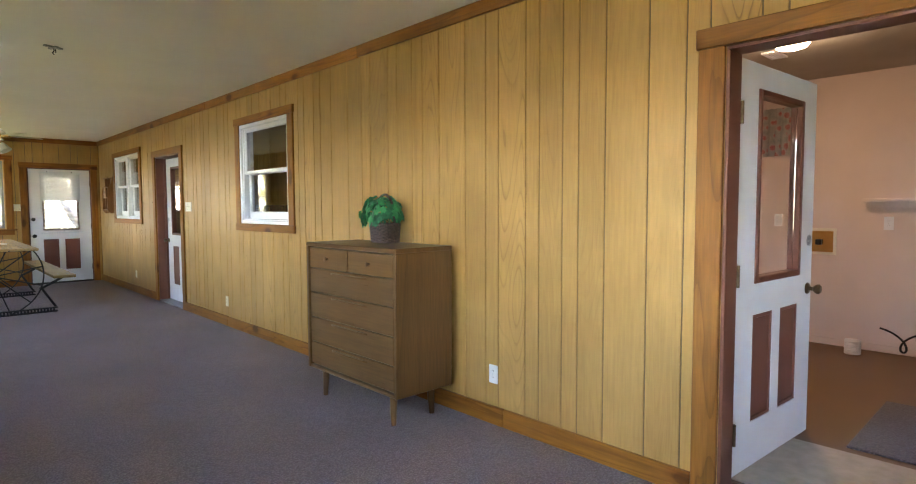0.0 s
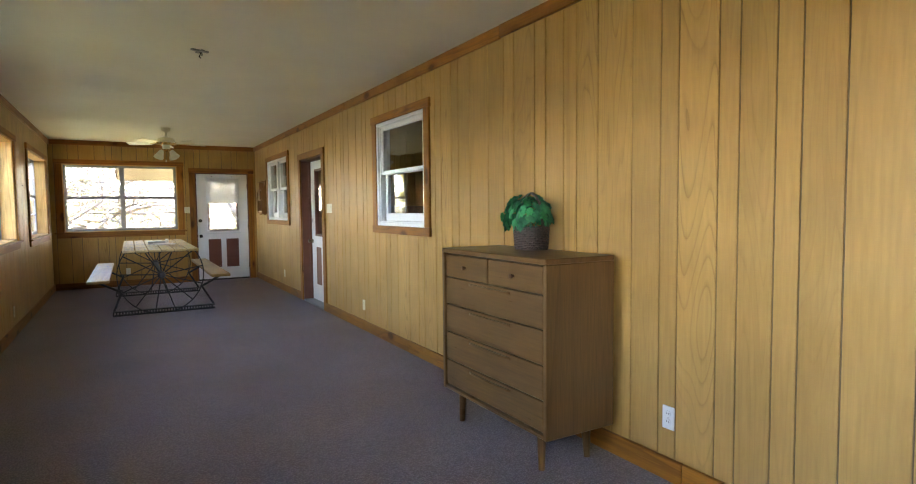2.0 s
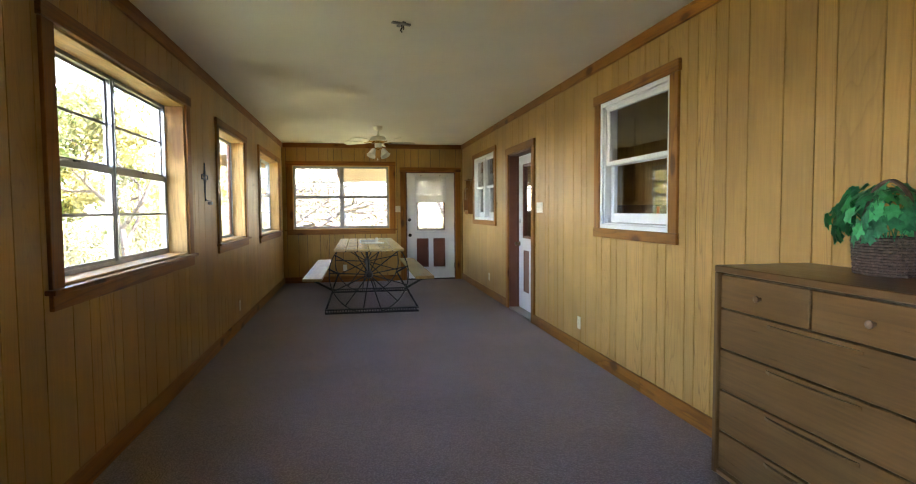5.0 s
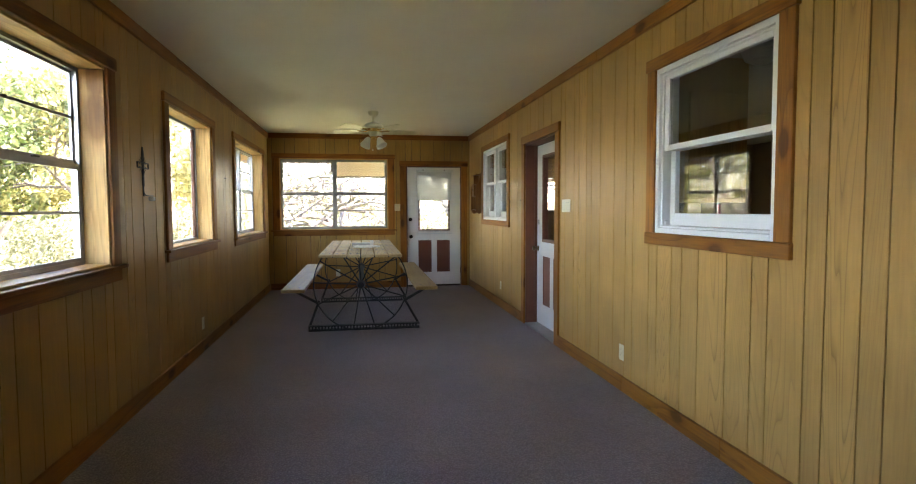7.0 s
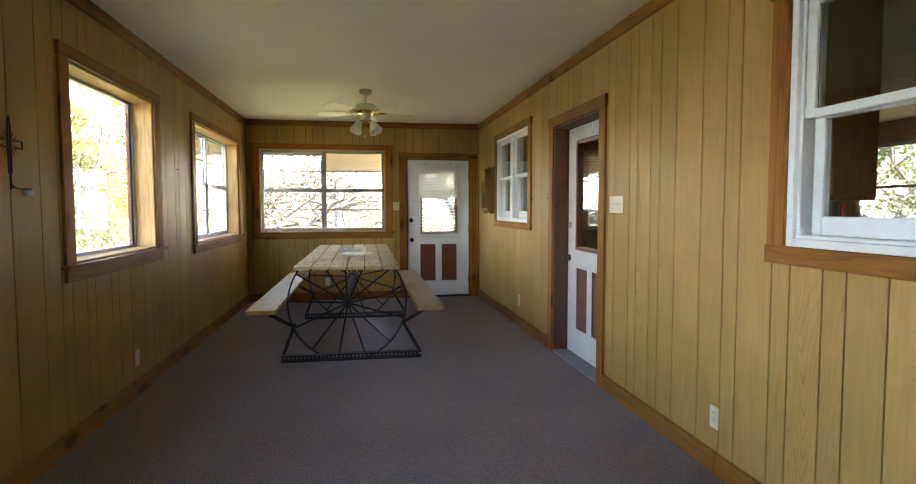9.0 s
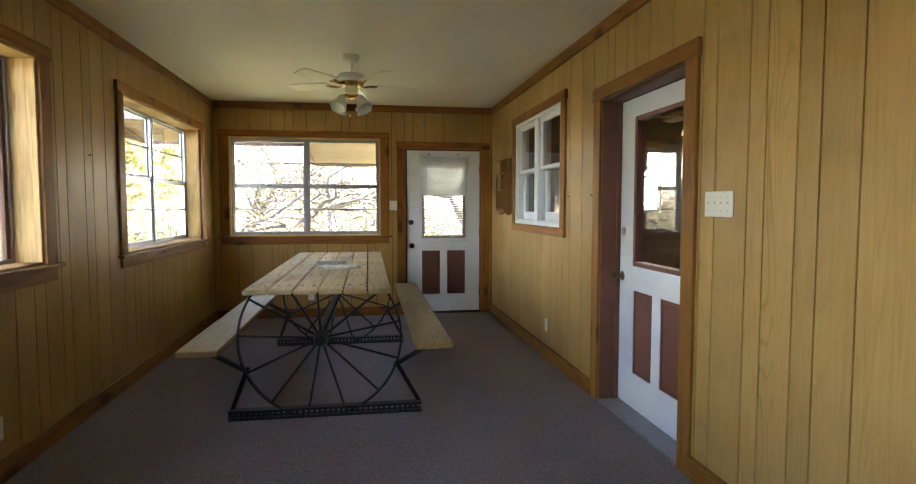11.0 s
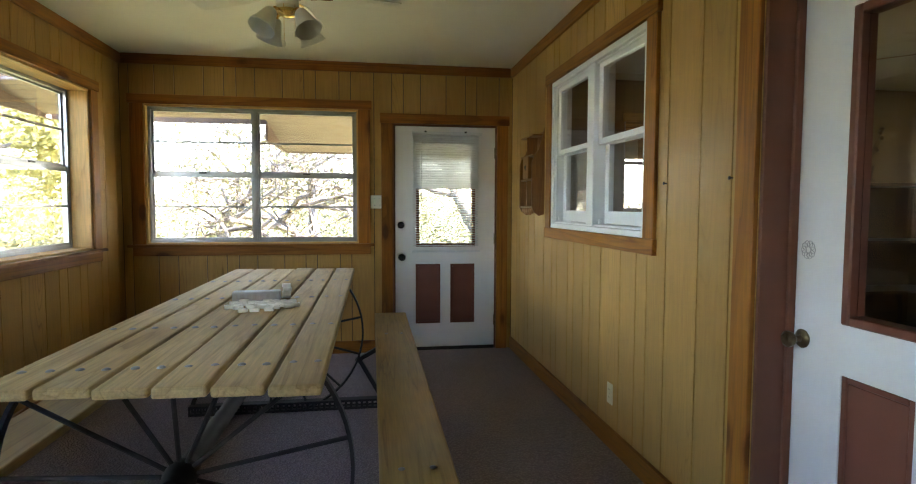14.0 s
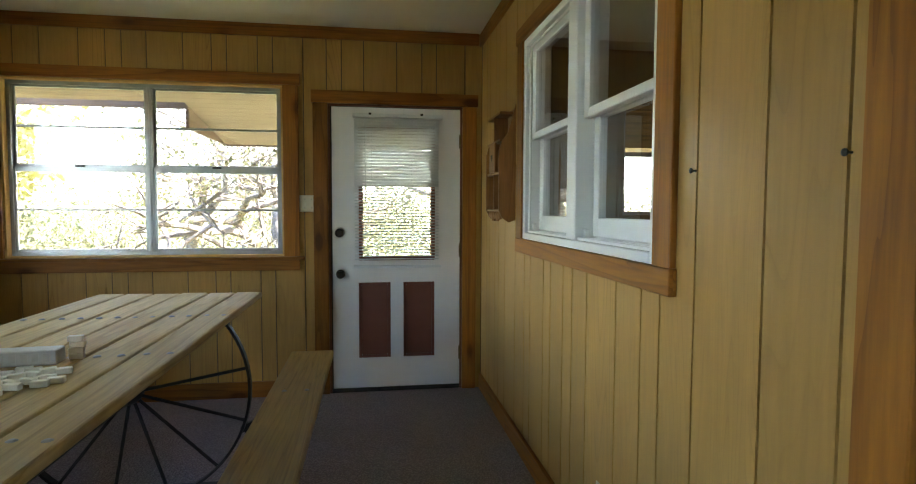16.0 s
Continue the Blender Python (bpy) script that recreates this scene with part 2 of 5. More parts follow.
def lathe(profile, n=24, bm=None, centre=(0, 0, 0), turn=None, ruffle=0.0):
    """A turned body about z from (radius, height) pairs."""
    bm = bm or bmesh.new()
    rings = []
    for k, (r, z) in enumerate(profile):
        ring = []
        for i in range(n):
            a = 2 * math.pi * i / n
            rr = max(r, 1e-4) * (1 + (ruffle * math.cos(a * 8) * k / len(profile)))
            v = Vector((rr * math.cos(a), rr * math.sin(a), z))
            v = (turn @ v if turn else v) + Vector(centre)
            ring.append(bm.verts.new(v))
        rings.append(ring)
    for p, q in zip(rings, rings[1:]):
        for i in range(n):
            bm.faces.new((p[i], p[(i + 1) % n], q[(i + 1) % n], q[i]))
    bm.faces.new(rings[0][::-1]), bm.faces.new(rings[-1])
    bmesh.ops.recalc_face_normals(bm, faces=bm.faces[:])
    return bm


def tube(bm, points, r, n=8):
    """One round body swept along the points."""
    pts = [Vector(p) for p in points]
    rings = []
    up = None
    for k, p in enumerate(pts):
        d = (pts[min(k + 1, len(pts) - 1)] - pts[max(k - 1, 0)]).normalized()
        u = d.orthogonal().normalized() if up is None else (up - d * up.dot(d)).normalized()
        up, w = u, d.cross(u)
        rings.append([bm.verts.new(p + (u * math.cos(2 * math.pi * i / n) + w * math.sin(2 * math.pi * i / n)) * r) for i in range(n)])
    for p, q in zip(rings, rings[1:]):
        for i in range(n):
            bm.faces.new((p[i], p[(i + 1) % n], q[(i + 1) % n], q[i]))
    bm.faces.new(rings[0][::-1]), bm.faces.new(rings[-1])


def part(name, bm, mat, parent=None, label="", smooth=False):
    me = bpy.data.meshes.new(name)
    bm.to_mesh(me)
    bm.free()
    if mat:
        me.materials.append(mat)
    if smooth:
        for p in me.polygons:
            p.use_smooth = True
        me.set_sharp_from_angle(angle=radians(38))
    ob = new(name, me)
    if parent:
        ob.parent = parent
    if label:
        ob["label"] = label
    return ob


def thing(name, at=(0, 0, 0), turn=0.0, label="", category="", group="", kind=""):
    e = new(name)
    e.empty_display_size = 0.1
    e.matrix_basis = pose(*at, 0, 0, turn)
    return tagged(e, label, category, group, kind)


def pane(name, x0, x1, y0, y1, z0, z1, parent):
    g = part(name, box(x0, x1, y0, y1, z0, z1), glass, parent, "clear glass")
    g.visible_shadow = False
    return g


def cells(a0, a1, z0, z1, holes):
    """Splits the rectangle a0..a1 by z0..z1 into rectangles clear of the holes."""
    cuts = sorted({a0, a1, *(c for h in holes for c in h[:2] if a0 < c < a1)})
    out = []
    for p, q in zip(cuts, cuts[1:]):
        spans = [(z0, z1)]
        for h0, h1, b0, b1 in holes:
            if h0 <= p + 1e-6 and h1 >= q - 1e-6:
                spans = [s for lo, hi in spans for s in ((lo, min(hi, b0)), (max(lo, b1), hi)) if s[1] - s[0] > 1e-4]
        out += [(p, q, lo, hi) for lo, hi in spans]
    return out


# ---- the long room: x from the outer wall to the house wall (0), y along it ----
WX, LY, HZ, Y0 = -3.322, 13.585, 2.555, -0.9
# openings: along, along, bottom, top
EAST = {"hall": (1.36, 2.30, 0.0, 1.998), "win": (6.205, 7.28, 1.163, 2.183), "door": (9.165, 10.20, 0.0, 2.045), "twin": (10.99, 12.41, 1.160, 2.18)}
# d and e are out of view, assumed from the strong light nearby
WEST = {"d": (1.6, 3.62, 0.985, 2.165), "e": (-0.75, 1.2, 0.985, 2.165), "a": (5.60, 7.59, 0.990, 2.150), "b": (8.68, 9.995, 1.015, 2.14), "c": (11.085, 13.055, 0.985, 2.155)}
NORTH = {"win": (-3.14, -1.388, 0.985, 2.152), "door": (-1.088, -0.143, 0.0, 2.04)}
PITCH = (0.250, 0.194, 0.112, 0.225, 0.106, 0.170, 0.110, 0.171)   # random-width grooves, repeated sheet by sheet


def run(start, stop, first=0, scale=1.0):
    """Groove places from start towards stop, through the pitches in turn (backwards when going up)."""
    out, a, k, d = [start], start, first, 1 if stop > start else -1
    while (stop - a) * d > 0:
        a += d * PITCH[k % 8] * scale
        k -= d
        out.append(a)
    return out[:-1]


def grooves(a0, a1, places):
    cuts = []
    for c in sorted(places):
        if a0 + 0.02 < c < a1 - 0.02 and (not cuts or c - cuts[-1] > 0.06):
            cuts.append(c)
    return cuts


EAST_CUTS = run(7.897, 3.96, 1) + run(7.897, 9.2, 0) + run(3.89, Y0, 1, 0.925) + run(10.35, 9.3, 3) + [10.554, 10.804, 10.974, 11.085, 11.262, 11.52] + run(11.677, LY, 6)
NORTH_CUTS = [-3.25, -3.05, -2.894, -2.663, -2.502, -2.403, -2.25, -2.025, -1.845, -1.748, -1.549, -1.45, -1.25, -1.094, -0.992, -0.84, -0.611, -0.434, -0.331, -0.126]


def panelled(name, side, a0, a1, holes, start, label):
    """side: function of (bm, a0, a1, z0, z1, near, far) laying a block of the wall, 0 at its face."""
    bm = bmesh.new()
    e = 0.125 if side in (on_north, on_south) else 0.0
    for p, q, lo, hi in cells(a0 - e, a1 + e, 0.001, HZ + 0.1, list(holes)):
        side(bm, p, q, lo, hi, 0.007, 0.19 if side is on_west else 0.13)
    wall = tagged(part(name, bm, groove), label, "wall", "", "structure")
    return wall, [a0, *grooves(a0, a1, start), a1], side, list(holes)


def on_east(bm, p, q, lo, hi, near, far): slab(bm, near, far, p, q, lo, hi)
def on_west(bm, p, q, lo, hi, near, far): slab(bm, WX - far, WX - near, p, q, lo, hi)
def on_north(bm, p, q, lo, hi, near, far): slab(bm, p, q, LY + near, LY + far, lo, hi)
def on_south(bm, p, q, lo, hi, near, far): slab(bm, p, q, Y0 - far, Y0 - near, lo, hi)


WALLS = [panelled("wall_east", on_east, Y0, LY, EAST.values(), EAST_CUTS, "grooved honey-coloured birch panelling on the house wall"),
         panelled("wall_west", on_west, Y0, LY, WEST.values(), run(8.13, Y0, 1) + run(8.13, LY, 0), "grooved honey-coloured birch panelling on the window wall"),
         panelled("wall_north", on_north, WX, 0.0, NORTH.values(), NORTH_CUTS, "grooved birch panelling on the end wall"),
         panelled("wall_south", on_south, WX, 0.0, [], run(-3.0, 0.0), "grooved birch panelling behind the walk")]
floor = tagged(part("floor", box(WX - 0.18, 0.131, Y0 - 0.125, LY + 0.129, -0.1, 0.0), carpet), "worn grey-brown loop carpet over the whole floor", "floor", "", "structure")
ceiling = tagged(part("ceiling", box(WX - 0.13, 0.13, Y0 - 0.13, LY + 0.13, HZ, HZ + 0.1), ceil_mat), "plain off-white painted ceiling", "ceiling", "", "structure")


def board(name, mat, x0, x1, y0, y1, z0, z1, parent=None, bevel=0.003, label=""):
    return part(name, box(x0, x1, y0, y1, z0, z1, bevel), mat, parent, label)


def moulding(name, label, mat, *spans):
    for s in spans:
        tagged(board(name, mat, *s), label, name.replace("_", " "), "", "structure")


# crown and baseboard, in the lengths that were nailed up
moulding("crown_moulding", "reddish cedar strip along the ceiling", trim["y"],
         (-0.020, 0.0, Y0, 2.7, 2.470, HZ), (-0.024, 0.0, 2.703, 5.05, 2.472, HZ), (-0.020, 0.0, 5.053, 8.2, 2.466, HZ), (-0.022, 0.0, 8.203, LY, 2.470, HZ),
         (WX, WX + 0.020, Y0, 4.4, 2.470, HZ), (WX, WX + 0.024, 4.403, 8.9, 2.466, HZ), (WX, WX + 0.020, 8.903, 10.9, 2.471, HZ), (WX, WX + 0.022, 10.903, LY, 2.468, HZ))
moulding("crown_moulding", "reddish cedar strip along the ceiling", trim["x"], (WX + 0.026, -0.026, LY - 0.020, LY, 2.472, HZ), (WX + 0.026, -0.026, Y0, Y0 + 0.02, 2.472, HZ))
moulding("baseboard", "reddish-brown cedar baseboard with knots", trim["y"],
         (-0.02, 0.0, Y0, 1.25, 0.0, 0.11), (-0.02, 0.0, 2.414, 3.55, 0.0, 0.11), (-0.022, 0.0, 3.553, 6.55, 0.0, 0.11), (-0.02, 0.0, 6.553, 7.7, 0.0, 0.108), (-0.02, 0.0, 7.703, 9.095, 0.0, 0.11), (-0.02, 0.0, 10.307, LY - 0.02, 0.0, 0.11),
         (WX, WX + 0.02, Y0, 5.2, 0.0, 0.11), (WX, WX + 0.022, 5.203, 9.4, 0.0, 0.11), (WX, WX + 0.02, 9.403, LY - 0.02, 0.0, 0.108))
moulding("baseboard", "reddish-brown cedar baseboard with knots", trim["x"], (WX + 0.022, -1.190, LY - 0.02, LY, 0.0, 0.11), (WX + 0.022, -0.022, Y0, Y0 + 0.02, 0.0, 0.11))


# ---- windows with cedar casings ----
def frame_of(axis, out):
    """Maps (along, height, depth into the wall) blocks to x, y, z for a wall."""
    def put(a0, a1, z0, z1, d0, d1):
        if axis == "east":
            return (min(d0, d1), max(d0, d1), a0, a1, z0, z1)
        if axis == "west":
            return (WX - max(d0, d1), WX - min(d0, d1), a0, a1, z0, z1)
        if axis == "south":
            return (a0, a1, Y0 - max(d0, d1), Y0 - min(d0, d1), z0, z1)
        return (a0, a1, LY + min(d0, d1), LY + max(d0, d1), z0, z1)
    return put


def cased(name, axis, hole, label, stool=True, casing=0.105, dz=0.075, left=None, right=None):
    """Casing, reveals, stool and apron round an opening; returns the window and its mapping."""
    a0, a1, z0, z1 = hole
    put = frame_of(axis, None)
    al = "x" if axis in ("north", "south") else "y"
    w = thing(name, (0, 0, 0), 0, label, "window", "", "structure")
    l, r = left or casing, right or casing
    board("head_casing", trim[al], *put(a0 - l - 0.012, a1 + r + 0.012, z1, z1 + dz, -0.026, 0.0), parent=w)
    if stool:
        board("side_casing", trim["z"], *put(a0 - l, a0, z0 - 0.004, z1, -0.02, 0.0), parent=w)
        board("side_casing", trim["z"], *put(a1, a1 + r, z0 - 0.004, z1, -0.02, 0.0), parent=w)
        board("window_sill", trim[al], *put(a0 - l - 0.035, a1 + r + 0.035, z0 - 0.026, z0 - 0.004, -0.045, 0.0), parent=w)
        board("apron", trim[al], *put(a0 - l, a1 + r, z0 - 0.10, z0 - 0.026, -0.02, 0.0), parent=w)
    else:
        board("side_casing", trim["z"], *put(a0 - l, a0, z0, z1, -0.02, 0.0), parent=w)
        board("side_casing", trim["z"], *put(a1, a1 + r, z0, z1, -0.02, 0.0), parent=w)
        board("sill_casing", trim[al], *put(a0 - l - 0.006, a1 + r + 0.006, z0 - 0.075, z0, -0.024, 0.0), parent=w)
    return w, put, al


def aluminium_window(name, axis, hole, label, lites=True, reveal=0.185):
    a0, a1, z0, z1 = hole
    w, put, al = cased(name, axis, hole, label)
    t = 0.014
    board("head_reveal", pale[al], *put(a0, a1, z1 - t, z1, 0.0, reveal), parent=w)
    board("side_reveal", pale["z"], *put(a0, a0 + t, z0 + 0.0, z1 - t, 0.0, reveal), parent=w)
    board("side_reveal", pale["z"], *put(a1 - t, a1, z0 + 0.0, z1 - t, 0.0, reveal), parent=w)
    board("sill_reveal", pale[al], *put(a0, a1, z0 - 0.004, z0 + 0.010, 0.0, reveal), parent=w)
    b0, b1, c0, c1 = a0 + t, a1 - t, z0 + 0.010, z1 - t
    d0, d1 = reveal - 0.05, reveal
    fw = 0.022
    fr = part("frame", bmesh.new(), alu, w)
    bm = bmesh.new()
    for s in ((b0, b0 + fw, c0, c1), (b1 - fw, b1, c0, c1), (b0 + fw, b1 - fw, c0, c0 + fw), (b0 + fw, b1 - fw, c1 - fw, c1)):
        slab(bm, *put(*s, d0, d1))
    bm.to_mesh(fr.data); bm.free()
    if not lites:
        for s in ((b0 + fw, b0 + fw + 0.012, c0 + fw, c1 - fw), (b1 - fw - 0.03, b1 - fw, c0 + fw, c1 - fw)):
            board("stop", jamb_paint, *put(*s, d0 + 0.01, d1 - 0.01), parent=w, bevel=0.002)
        pane("pane", *put(b0 + fw, b1 - fw, c0 + fw, c1 - fw, d0 + 0.026, d0 + 0.030), w)
        return w
    mid = (b0 + b1) / 2
    board("mullion", alu, *put(mid - 0.021, mid + 0.021, c0 + fw, c1 - fw, d0 - 0.004, d1), parent=w, bevel=0.003)
    board("mullion_cap", alu, *put(mid - 0.006, mid + 0.006, c0 + fw, c1 - fw, d0 - 0.014, d0 - 0.004), parent=w, bevel=0.002)
    zm = c0 + (c1 - c0) * 0.515
    for lo, hi in ((b0 + fw, mid - 0.021), (mid + 0.021, b1 - fw)):
        for k, (s0, s1, e0, e1) in enumerate(((c0 + fw, zm, d0 + 0.004, d0 + 0.022), (zm, c1 - fw, d0 + 0.026, d0 + 0.044))):
            sash = thing("sash", (0, 0, 0))
            sash.parent = w
            sb = 0.016
            bars = [(lo, lo + sb, s0, s1), (hi - sb, hi, s0, s1), (lo + sb, hi - sb, s0, s0 + 0.02), (lo + sb, hi - sb, s1 - (0.034 if k == 0 else 0.014), s1), (lo + sb, hi - sb, (s0 + s1) / 2 - 0.008, (s0 + s1) / 2 + 0.008)]
            for nm, q in zip(("stile", "stile", "rail", "rail", "muntin"), bars):
                board(nm, alu, *put(*q, e0, e1), parent=sash, bevel=0.002)
            m = (s0 + s1) / 2
            g = (e0 + e1) / 2
            pane("pane", *put(lo + sb, hi - sb, s0 + 0.02, m - 0.008, g - 0.002, g + 0.002), sash)
            pane("pane", *put(lo + sb, hi - sb, m + 0.008, s1 - 0.014, g - 0.002, g + 0.002), sash)
        c = (lo + hi) / 2
        board("latch", black, *put(c - 0.03, c + 0.03, zm - 0.002, zm + 0.010, d0 - 0.012, d0 + 0.004), parent=w, bevel=0.003)
    return w


aluminium_window("window_1", "west", WEST["a"], "wide aluminium single-hung window pair in a knotty cedar casing")
# two unseen windows, added to light the near end of the room
aluminium_window("window_9", "west", WEST["d"], "wide aluminium single-hung window pair in a knotty cedar casing")
aluminium_window("window_10", "west", WEST["e"], "wide aluminium single-hung window pair in a knotty cedar casing")
aluminium_window("window_2", "west", WEST["b"], "fixed picture window in a knotty cedar casing", lites=False)
aluminium_window("window_3", "west", WEST["c"], "wide aluminium single-hung window pair near the room's corner")
aluminium_window("window_4", "north", NORTH["win"], "wide aluminium window pair over the picnic table", reveal=0.10)


def vinyl_sash(name, put, a0, a1, z0, z1, d0, d1, parent, lift=False):
    s = thing(name)
    s.parent = parent
    st = 0.052
    for nm, q in (("stile", (a0, a0 + st, z0, z1)), ("stile", (a1 - st, a1, z0, z1)), ("rail", (a0 + st, a1 - st, z0, z0 + (0.075 if lift else 0.036))), ("rail", (a0 + st, a1 - st, z1 - 0.04, z1))):
        board(nm, vinyl, *put(*q, d0, d1), parent=s, bevel=0.004)
    g = (d0 + d1) / 2
    pane("pane", *put(a0 + st, a1 - st, z0 + (0.075 if lift else 0.036), z1 - 0.04, g - 0.002, g + 0.002), s)
    return s


def vinyl_window(name, hole, bays, label):
    a0, a1, z0, z1 = hole
    w, put, al = cased(name, "east", hole, label, stool=False, left=0.10, right=0.10)
    f = 0.034
    for nm, q in (("jamb", (a0, a0 + f, z0, z1)), ("jamb", (a1 - f, a1, z0, z1)), ("sill", (a0 + f, a1 - f, z0, z0 + f)), ("head", (a0 + f, a1 - f, z1 - f, z1))):
        board(nm, vinyl, *put(*q, -0.010, 0.13), parent=w, bevel=0.004)
    # stepped tracks inside the frame
    for q in ((a0 + f, a0 + f + 0.016, z0 + f, z1 - f), (a1 - f - 0.016, a1 - f, z0 + f, z1 - f), (a0 + f, a1 - f, z1 - f - 0.014, z1 - f)):
        board("track", vinyl, *put(*q, 0.012, 0.022), parent=w, bevel=0.002)
    for d in (0.008, 0.045, 0.082):
        board("sill_ridge", vinyl, *put(a0 + f, a1 - f, z0 + f, z0 + f + 0.012, d, d + 0.008), parent=w, bevel=0.002)
    cuts = [a0 + f + 0.004]
    for k in range(1, bays):
        c = a0 + (a1 - a0) * k / bays
        board("mullion", vinyl, *put(c - 0.05, c + 0.05, z0 + f, z1 - f, -0.004, 0.13), parent=w, bevel=0.004)
        cuts += [c - 0.052, c + 0.052]
    cuts.append(a1 - f - 0.004)
    zm = z0 + f + (z1 - z0 - 2 * f) * 0.53
    for lo, hi in zip(cuts[::2], cuts[1::2]):
        vinyl_sash("upper_sash", put, lo, hi, zm - 0.03, z1 - f - 0.002, 0.026, 0.062, w)
        vinyl_sash("lower_sash", put, lo + 0.012, hi - 0.012, z0 + f + 0.014, zm + 0.006, 0.066, 0.102, w, True)
        board("stop_block", vinyl, *put(hi - 0.026, hi - 0.006, z0 + f + 0.012, z0 + f + 0.045, 0.03, 0.05), parent=w, bevel=0.002)
    return w


vinyl_window("window_5", EAST["win"], 1, "white vinyl double-hung window in a cedar casing")
vinyl_window("window_6", EAST["twin"], 2, "white vinyl twin double-hung window in a cedar casing")


# ---- doors ----
def door_leaf(width, height, mirror=False, blind=False, name="door"):
    """A half-glazed leaf: hinge at the origin, along +x, its seen face at y = 0, thickness towards +y."""
    d = thing(name)
    T = 0.044
    l0, l1, k0, k1 = 0.203 * width, 0.800 * width, 0.464 * height, 0.941 * height
    holes = [(l0, l1, k0, k1)]
    p = [(0.200 * width, 0.448 * width, 0.114 * height, 0.385 * height), (0.550 * width, 0.797 * width, 0.114 * height, 0.385 * height)]
    bm = bmesh.new()
    for a, b, lo, hi in cells(0, width, 0, height, holes + p):
        slab(bm, a, b, 0, T, lo, hi)
    for a, b, lo, hi in p:
        slab(bm, a, b, 0.012, T - 0.012, lo, hi)
    bmesh.ops.remove_doubles(bm, verts=bm.verts[:], dist=1e-5)
    part("leaf", bm, white, d)
    for a, b, lo, hi in p:
        f = thing("panel")
        f.parent = d
        m = 0.020
        for nm, q in (("panel_moulding", (a, a + m, lo, hi)), ("panel_moulding", (b - m, b, lo, hi)), ("panel_moulding", (a + m, b - m, lo, lo + m)), ("panel_moulding", (a + m, b - m, hi - m, hi))):
            board(nm, brown, q[0], q[1], 0.002, 0.012, q[2], q[3], parent=f, bevel=0.003)
        board("panel_field", brown, a + m, b - m, 0.006, 0.012, lo + m, hi - m, parent=f, bevel=0.003)
    m = 0.030
    for a, b, lo, hi in ((l0, l0 + m, k0, k1), (l1 - m, l1, k0, k1), (l0 + m, l1 - m, k0, k0 + m), (l0 + m, l1 - m, k1 - m, k1)):
        board("glazing_bead", brown, a, b, -0.010, T + 0.010, lo, hi, parent=d, bevel=0.005, label="brown moulded bead")
    pane("pane", l0 + m, l1 - m, T / 2 - 0.003, T / 2 + 0.003, k0 + m, k1 - m, d)
    return d, (l0, l1, k0, k1)


def knob(parent, x, z, mat, y=-0.0, deadbolt=False):
    k = part("deadbolt" if deadbolt else "door_knob", lathe([(0.031, 0.0), (0.032, 0.004), (0.026, 0.010), (0.012, 0.012), (0.011, 0.03), (0.020, 0.038), (0.027, 0.05), (0.027, 0.06), (0.018, 0.068), (0.0, 0.069)] if not deadbolt else [(0.030, 0.0), (0.031, 0.006), (0.024, 0.014), (0.012, 0.02), (0.0, 0.021)], 20, centre=(x, y, z), turn=Euler((radians(90), 0, 0)).to_matrix()), mat, parent, "", True)
    return k


def hinge(parent, x, z, mat, y0=-0.004):
    bm = bmesh.new()
    rod(bm, (x, y0 - 0.004, z - 0.05), (x, y0 - 0.004, z + 0.05), 0.008, n=8)
    slab(bm, x - 0.004, x + 0.004, y0, 0.03, z - 0.045, z + 0.045)
    part("hinge", bm, mat, parent, "tarnished brass hinge")


def door_frame(name, axis, hole, label, depth=0.13, casing=0.112):
    a0, a1, z0, z1 = hole
    put = frame_of(axis, None)
    al = "x" if axis in ("north", "south") else "y"
    w = thing(name, (0, 0, 0), 0, label, "door frame", "", "structure")
    board("side_casing", trim["z"], *put(a0 - casing, a0, 0.0, z1, -0.02, 0.0), parent=w)
    board("side_casing", trim["z"], *put(a1, a1 + casing, 0.0, z1, -0.02, 0.0), parent=w)
    board("head_casing", trim[al], *put(a0 - casing - 0.01, a1 + casing + 0.01, z1, z1 + 0.085, -0.026, 0.0), parent=w)
    jm = jamb_paint
    board("jamb", jm, *put(a0, a0 + 0.016, 0.0, z1 - 0.016, 0.0, depth), parent=w)
    board("jamb", jm, *put(a1 - 0.016, a1, 0.0, z1 - 0.016, 0.0, depth), parent=w)
    board("head_jamb", jm, *put(a0, a1, z1 - 0.016, z1, 0.0, depth), parent=w)
    return w, put


def flower_sticker(parent, x, z):
    bm = bmesh.new()
    for i in range(10):
        a = 2 * math.pi * i / 10
        c = Vector((x + 0.020 * math.cos(a), 0, z + 0.020 * math.sin(a)))
        pts = [c + Vector((0.011 * math.cos(t * math.pi / 4), -0.001, 0.011 * math.sin(t * math.pi / 4))) for t in range(9)]
        tube(bm, pts, 0.0011, 4)
    part("flower_decal", bm, alu, parent, "faint grey daisy outline decal")


